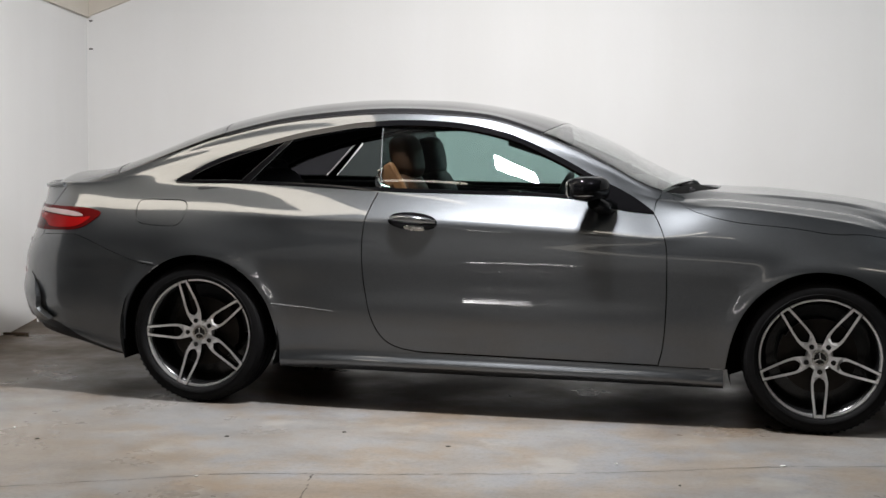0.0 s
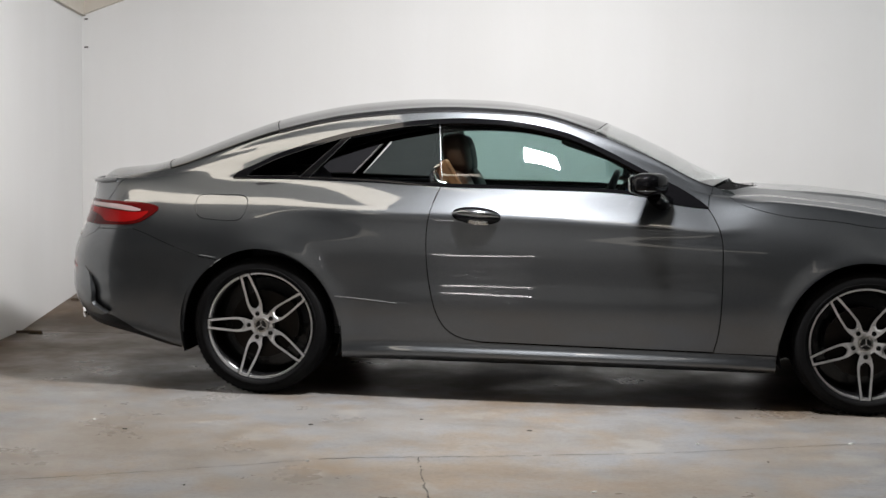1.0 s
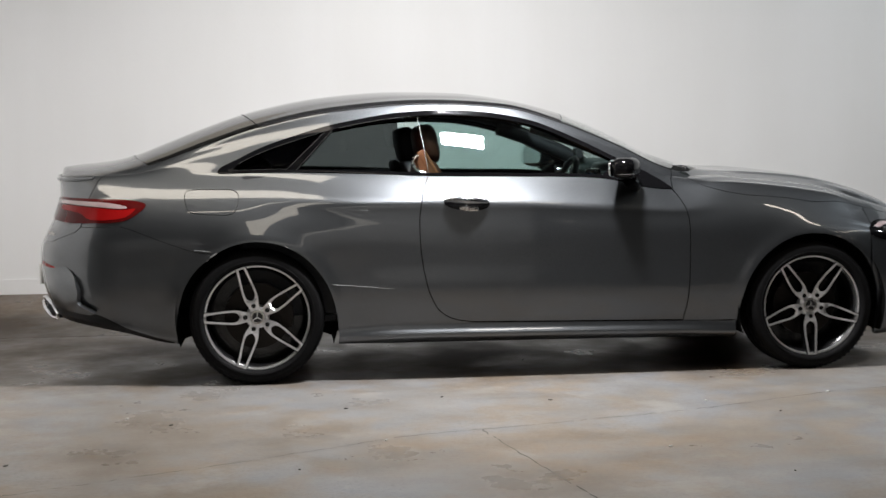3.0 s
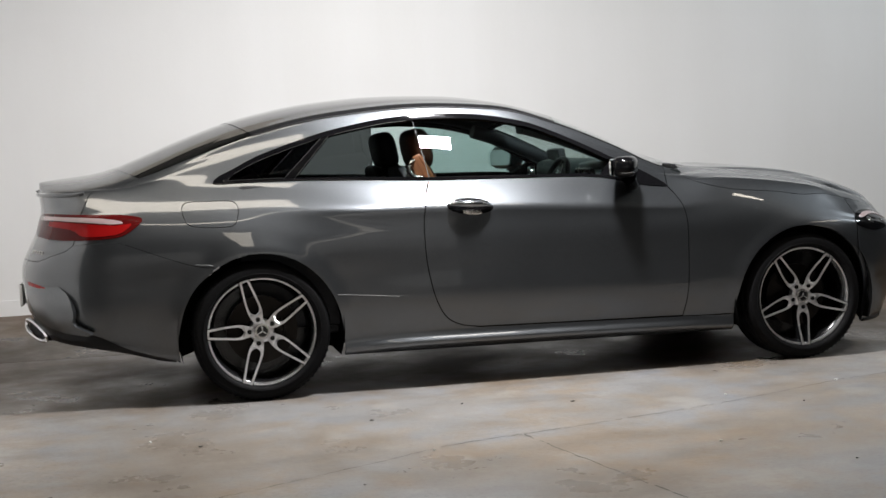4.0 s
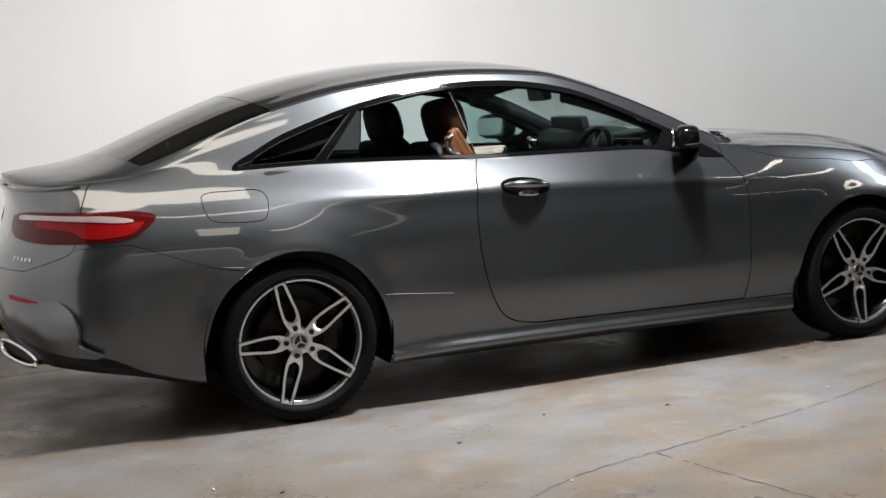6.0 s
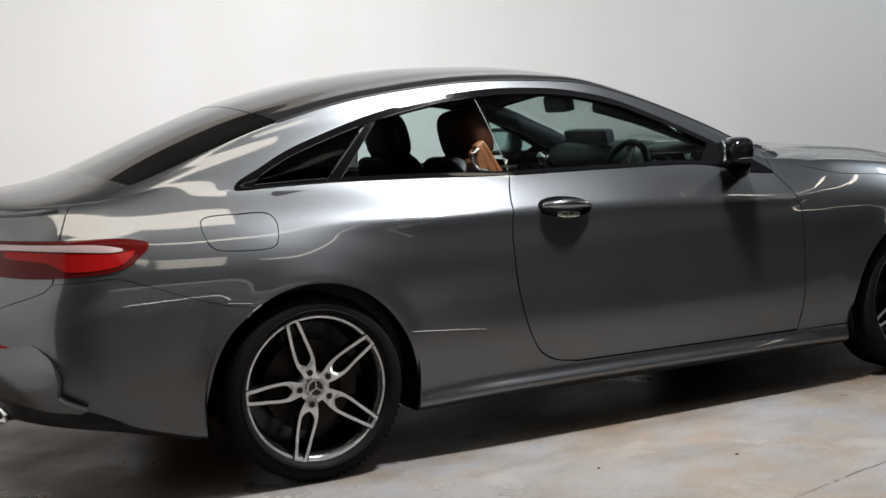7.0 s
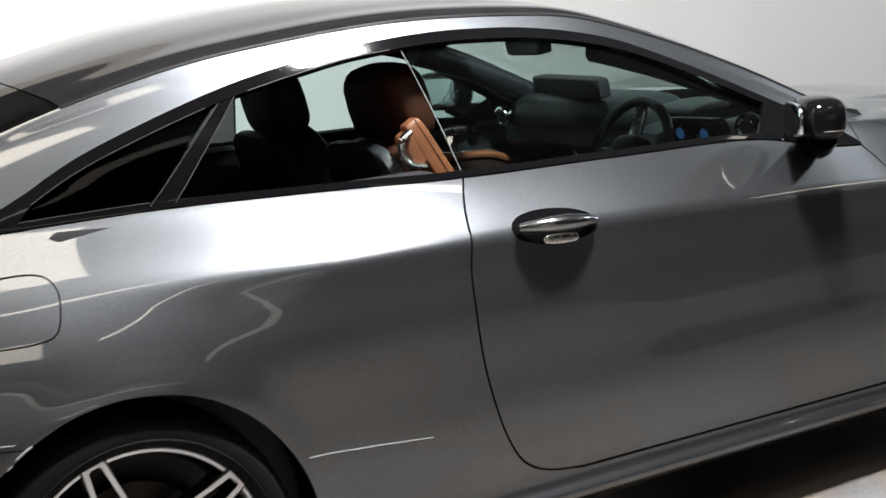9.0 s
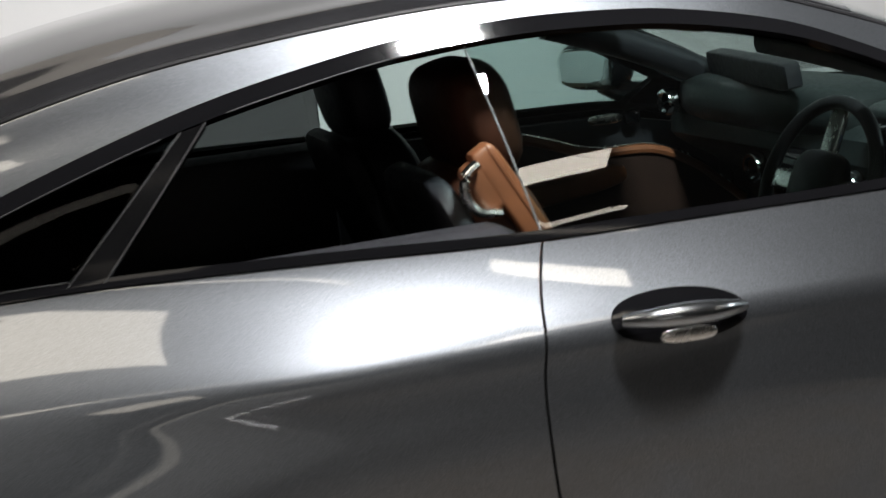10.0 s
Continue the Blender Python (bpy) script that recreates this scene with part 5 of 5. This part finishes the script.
# door handles
for side, dr in ((1, right_door), (-1, left_door)):
    c = skin(*on_skin(1.05, 0.888))
    y = c[1] * side
    oval = [(1.05 + 0.116 * math.cos(a), 0.8935 - 0.0072 * math.cos(a) + 0.040 * math.copysign(abs(math.sin(a)) ** 0.85, math.sin(a))) for a in np.linspace(0, 2 * math.pi, 48)]
    # flat oval, black for the shade inside the handle cup
    panel("handle_cup_shade", xz(oval[:-1]), BLACK_GLOSS, dr, side, step=0.015, lift=0.0015, rim=0.008, gap=0, label="flat black oval for the shade in the handle cup")
    pts = [(0.945, 0.907, 0.010), (0.985, 0.909, 0.030), (1.05, 0.907, 0.036), (1.11, 0.902, 0.030), (1.155, 0.895, 0.010)]
    pts = smooth_curve(pts, 0.02)
    part("door_handle", tube_bm([(x, y - o * side, z) for x, z, o in pts], [0.010 + 0.011 * math.sin(math.pi * i / (len(pts) - 1)) for i in range(len(pts))], 12, 0.9), SHINY, dr, "bright metal door handle")
    # silver piece that stands in for the floor's reflection in the cup
    part("handle_cup_glint", superbox((0.10, 0.014, 0.024), (1.06, y - 0.004 * side, 0.864), 0.7, (0, 4, 0)), SILVER, dr, "bright piece for the glint in the finger scoop")
    # door mirror
    mx, my, mz, sx, sy, sz, turn = (1.862, 0.925, 1.058, 0.12, 0.215, 0.112, -31) if side > 0 else (1.79, 0.965, 1.118, 0.12, 0.24, 0.150, 31)

    def set_in(bm, m):
        bmesh.ops.transform(bm, matrix=m, verts=bm.verts[:])
        return bm
    at = pose(mx, -my * side, mz, 0, 0, turn)
    base = part("door_mirror", set_in(superbox((sx, sy, sz), (0, 0, 0), 0.62), at), BLACK_GLOSS, car, "black door mirror housing")
    part("mirror_glass", set_in(superbox((0.016, sy * 0.84, sz * 0.78), (-sx / 2 - 0.002, 0, 0), 0.5), at), MIRROR, base, "mirror glass")
    part("mirror_band", set_in(superbox((0.09, sy * 0.95, 0.010), (0.012, 0, -0.028), 0.6), at @ pose(0, -0.004 * side, 0)), CHROME, base, "thin bright lamp strip")
    arm = smooth_curve([(mx + 0.02, -(my - 0.0) * side, mz - 0.055), (mx + 0.06, -(my - 0.06) * side, mz - 0.085), (mx + 0.09, -(my - 0.15) * side, mz - 0.085)], 0.02)
    part("mirror_arm", tube_bm(arm, 0.036, 12, 1.0), BLACK_GLOSS, base)
    panel("mirror_sail", xz(straight([(1.76, 1.012), (2.132, 0.953), (2.0, 1.037), (1.87, 1.104), (1.76, 1.012)])), BLACK_GLOSS, car, side, step=0.02, lift=0.001, rim=0.01, gap=0, label="black sail panel")

# ---- cabin ----
part("cabin_floor", box_bm((2.3, 1.4, 0.06), (1.25, 0, 0.31), 0.02), CABIN, car)
part("parcel_shelf", box_bm((0.75, 1.16, 0.05), (-0.30, 0, 0.97), 0.02), CABIN, car)
panel("headliner", straight([(0.0, 1.30), (1.55, 1.30)]) + straight([(1.55, 1.30), (1.62, T_TOP)]) + straight([(1.62, T_TOP), (-0.08, T_TOP)]) + straight([(-0.08, T_TOP), (0.0, 1.30)]), CABIN, car, centre=True, lift=-0.035, rim=0.005)
for side in (1, -1):
    c = part("door_card", extrude_bm([(0.86, 0.33), (2.05, 0.33), (2.07, 0.88), (1.95, 0.942), (1.74, 0.985), (0.90, 1.005)], 0.05 * side, "y", -0.80 * side), CABIN, car, "black door card")
    part("rear_side_trim", box_bm((0.95, 0.13, 0.72), (0.39, -0.68 * side, 0.68), 0.035), CABIN, car)
    # brown lower field under a bright curved trim, armrest, release and grip
    inner_y = -0.735 * side
    trim = smooth_curve([(1.25, 0.985), (1.40, 0.975), (1.51, 0.945), (1.64, 0.903), (1.83, 0.891), (1.965, 0.832), (2.06, 0.757), (2.13, 0.70)], 0.03)
    field = extrude_bm(trim[::-1] + [(1.25, 0.45), (2.10, 0.45)], 0.02 * side, "y", inner_y)
    part("leather_field", field, DOOR_LEATHER, c, "dark brown leather field")
    part("door_piping", tube_bm([(x, inner_y + 0.022 * side, z - 0.010) for x, z in trim], 0.014, 8), BROWN, c, "saddle brown piping")
    part("door_trim", tube_bm([(x, inner_y + 0.024 * side, z + 0.006) for x, z in trim], 0.004, 8), SILVER, c)
    part("armrest", superbox((0.62, 0.09, 0.07), (1.42, inner_y + 0.05 * side, 0.80), 0.5, (0, -6, 0)), BROWN, c, "saddle brown armrest")
    part("inner_handle", superbox((0.11, 0.02, 0.030), (1.69, inner_y + 0.02 * side, 0.985), 0.7), SILVER, c)
    part("seat_switch", superbox((0.05, 0.03, 0.05), (1.775, inner_y + 0.02 * side, 0.985), 0.6), BLACK_GLOSS, c)
    part("pillar_trim", tube_bm([skin(s, 1.30) * np.array([1, side, 1]) + np.array([0, 0.062 * side, -0.045]) for s in np.linspace(1.45, 2.1, 14)], 0.042, 10), CABIN, car)


def seat(y, leather):
    base = part("front_seat", superbox((0.50, 0.46, 0.20), (1.28, y, 0.52), 0.45, (0, -8, 0)), leather, car, "leather front seat")
    part("backrest", superbox((0.17, 0.46, 0.66), (0.98, y, 0.80), 0.5, (0, -20, 0)), leather, base)
    for k in (1, -1):
        part("bolster", superbox((0.14, 0.09, 0.44), (1.06, y + 0.17 * k, 0.72), 0.6, (0, -20, 0)), leather, base)
    part("seat_shell", superbox((0.06, 0.44, 0.66), (0.90, y, 0.79), 0.4, (0, -20, 0)), CABIN, base, "black seat back shell")
    part("headrest", superbox((0.13, 0.35, 0.22), (0.900 - (0.035 if y > 0 else 0), y, 1.185), 0.6, (0, -12, 0)), leather, base)


# near seat in the darkened brown, far seat in the black cabin trim
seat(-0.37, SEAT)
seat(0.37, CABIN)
rear = part("rear_seat", superbox((0.50, 1.16, 0.24), (0.40, 0, 0.56), 0.4), CABIN, car, "dark rear seat")
part("rear_backrest", superbox((0.16, 1.16, 0.62), (0.10, 0, 0.82), 0.4, (0, -24, 0)), CABIN, rear)
for y in (-0.33, 0.33):
    part("rear_headrest", superbox((0.09, 0.26, 0.14), (-0.02, y, 1.09), 0.55, (0, -15, 0)), CABIN, rear)
# seat-belt feeder beside the driver
bf = part("belt_feeder", superbox((0.052, 0.05, 0.24), (0.910, -0.575, 1.050), 0.3, (0, -30, 0)), BROWN, car, "brown leather belt feeder with bright clip")
part("feeder_seam", superbox((0.010, 0.054, 0.24), (0.920, -0.575, 1.056), 0.3, (0, -30, 0)), BROWN, bf)
part("feeder_head", superbox((0.080, 0.048, 0.10), (0.868, -0.575, 1.092), 0.35, (0, -28, 0)), BROWN, bf)
clip = smooth_curve([(0.838, -0.604, 1.130), (0.816, -0.606, 1.115), (0.812, -0.606, 1.080), (0.832, -0.606, 1.050), (0.872, -0.604, 1.040)], 0.01)
part("feeder_clip", tube_bm(clip, 0.013, 10, 0.7), SILVER, bf, "bright clip")

# dashboard, console, wheel, mirror
dash = part("dashboard", extrude_bm(smooth_curve([(2.22, 0.62), (2.13, 0.72), (2.04, 0.82), (1.935, 0.885), (1.880, 0.93), (1.885, 0.985), (1.92, 1.010), (2.0, 1.02), (2.10, 1.02), (2.28, 1.01), (2.30, 0.70)], 0.03, True), 1.36, "y", -0.68, 0.01), DASH, car, "dark leather dashboard")
part("screen_pod", superbox((0.05, 0.60, 0.070), (1.890, 0.25, 1.130), 0.25, (0, -8, -12)), CABIN, dash, "wide black display panel")
part("cluster_hood", superbox((0.16, 0.34, 0.05), (1.90, -0.44, 1.068), 0.6, (0, -6, 0)), DASH, dash)
cluster = part("instrument_cluster", superbox((0.03, 0.27, 0.09), (1.795, -0.52, 1.012), 0.35, (0, -12, 0)), BLACK_GLOSS, dash, "instrument cluster with lit blue dials")
for y in (-0.56, -0.455):
    face = pose(1.772, y - 0.02, 1.010, 0, -12, 0)
    for name_, r_, mt, off in (("dial_ring", 0.033, RIM_BLACK, 0.0), ("dial", 0.017, DISPLAY, -0.002)):
        bm = lathe_bm([(0.0, 0.0), (r_, 0.0), (r_ + 0.001, 0.004)], 28, "y")
        bmesh.ops.transform(bm, matrix=face @ pose(off, 0, 0, 0, 0, -90), verts=bm.verts[:])
        part(name_, bm, mt, cluster)
    for k in range(9):
        bm = box_bm((0.002, 0.0022, 0.007), (-0.003, 0, 0.027))
        bmesh.ops.transform(bm, matrix=face @ pose(0, 0, 0, -130 + 32 * k, 0, 0), verts=bm.verts[:])
        part("dial_mark", bm, SILVER, cluster)
part("centre_stack", superbox((0.24, 0.30, 0.34), (1.985, 0, 0.80), 0.35, (0, -14, 0)), BLACK_GLOSS, dash)
part("passenger_cowl", superbox((0.26, 0.84, 0.14), (1.985, 0.26, 1.035), 0.55), DASH, dash)
console = part("centre_console", box_bm((1.0, 0.24, 0.34), (1.36, 0, 0.50), 0.04), BLACK_GLOSS, car, "black centre console")
for y in (-0.66, -0.20, -0.07, 0.06, 0.20, 0.633):
    bm = lathe_bm([(0.0, 0.006), (0.022, 0.006), (0.028, 0.0), (0.036, 0.0), (0.040, 0.008), (0.040, 0.03)], 28, "y")
    bmesh.ops.transform(bm, matrix=pose(1.835 if y > 0.3 else 1.845, y, 1.022 if abs(y) > 0.3 else 0.882, 0, 0, -90), verts=bm.verts[:])
    part("air_vent", bm, CHROME, dash, "round bright air vent")


def steering():
    m = pose(1.655, -0.375, 0.942, 0, -68, 0)
    bm = bmesh.new()
    prof = [(0.178 + 0.015 * math.cos(a), 0.016 * math.sin(a)) for a in np.linspace(0, 2 * math.pi, 13)]
    bm = lathe_bm(prof, 48, "z")
    bmesh.ops.remove_doubles(bm, verts=bm.verts[:], dist=1e-5)
    bmesh.ops.transform(bm, matrix=m, verts=bm.verts[:])
    w = part("steering_wheel", bm, BLACK_SATIN, car, "black leather steering wheel")
    bm = superbox((0.15, 0.17, 0.05), (0, 0, 0), 0.6)
    bmesh.ops.transform(bm, matrix=m, verts=bm.verts[:])
    part("wheel_boss", bm, BLACK_SATIN, w)
    for a in (0, 180, -90):
        bm = superbox((0.13, 0.050, 0.018), (0.11, 0, -0.004), 0.5)
        bmesh.ops.transform(bm, matrix=m @ pose(0, 0, 0, 0, 0, a + 90), verts=bm.verts[:])
        part("wheel_spoke", bm, SILVER, w, "silver spoke")


steering()
mir = part("rear_view_mirror", superbox((0.045, 0.26, 0.080), (1.64, 0.10, 1.296), 0.28, (0, -8, -6)), BLACK_SATIN, car, "black rear-view mirror")
part("mirror_stem", tube_bm([(1.655, 0.09, 1.325), (1.66, 0.09, 1.352)], 0.02, 8), BLACK_SATIN, mir)
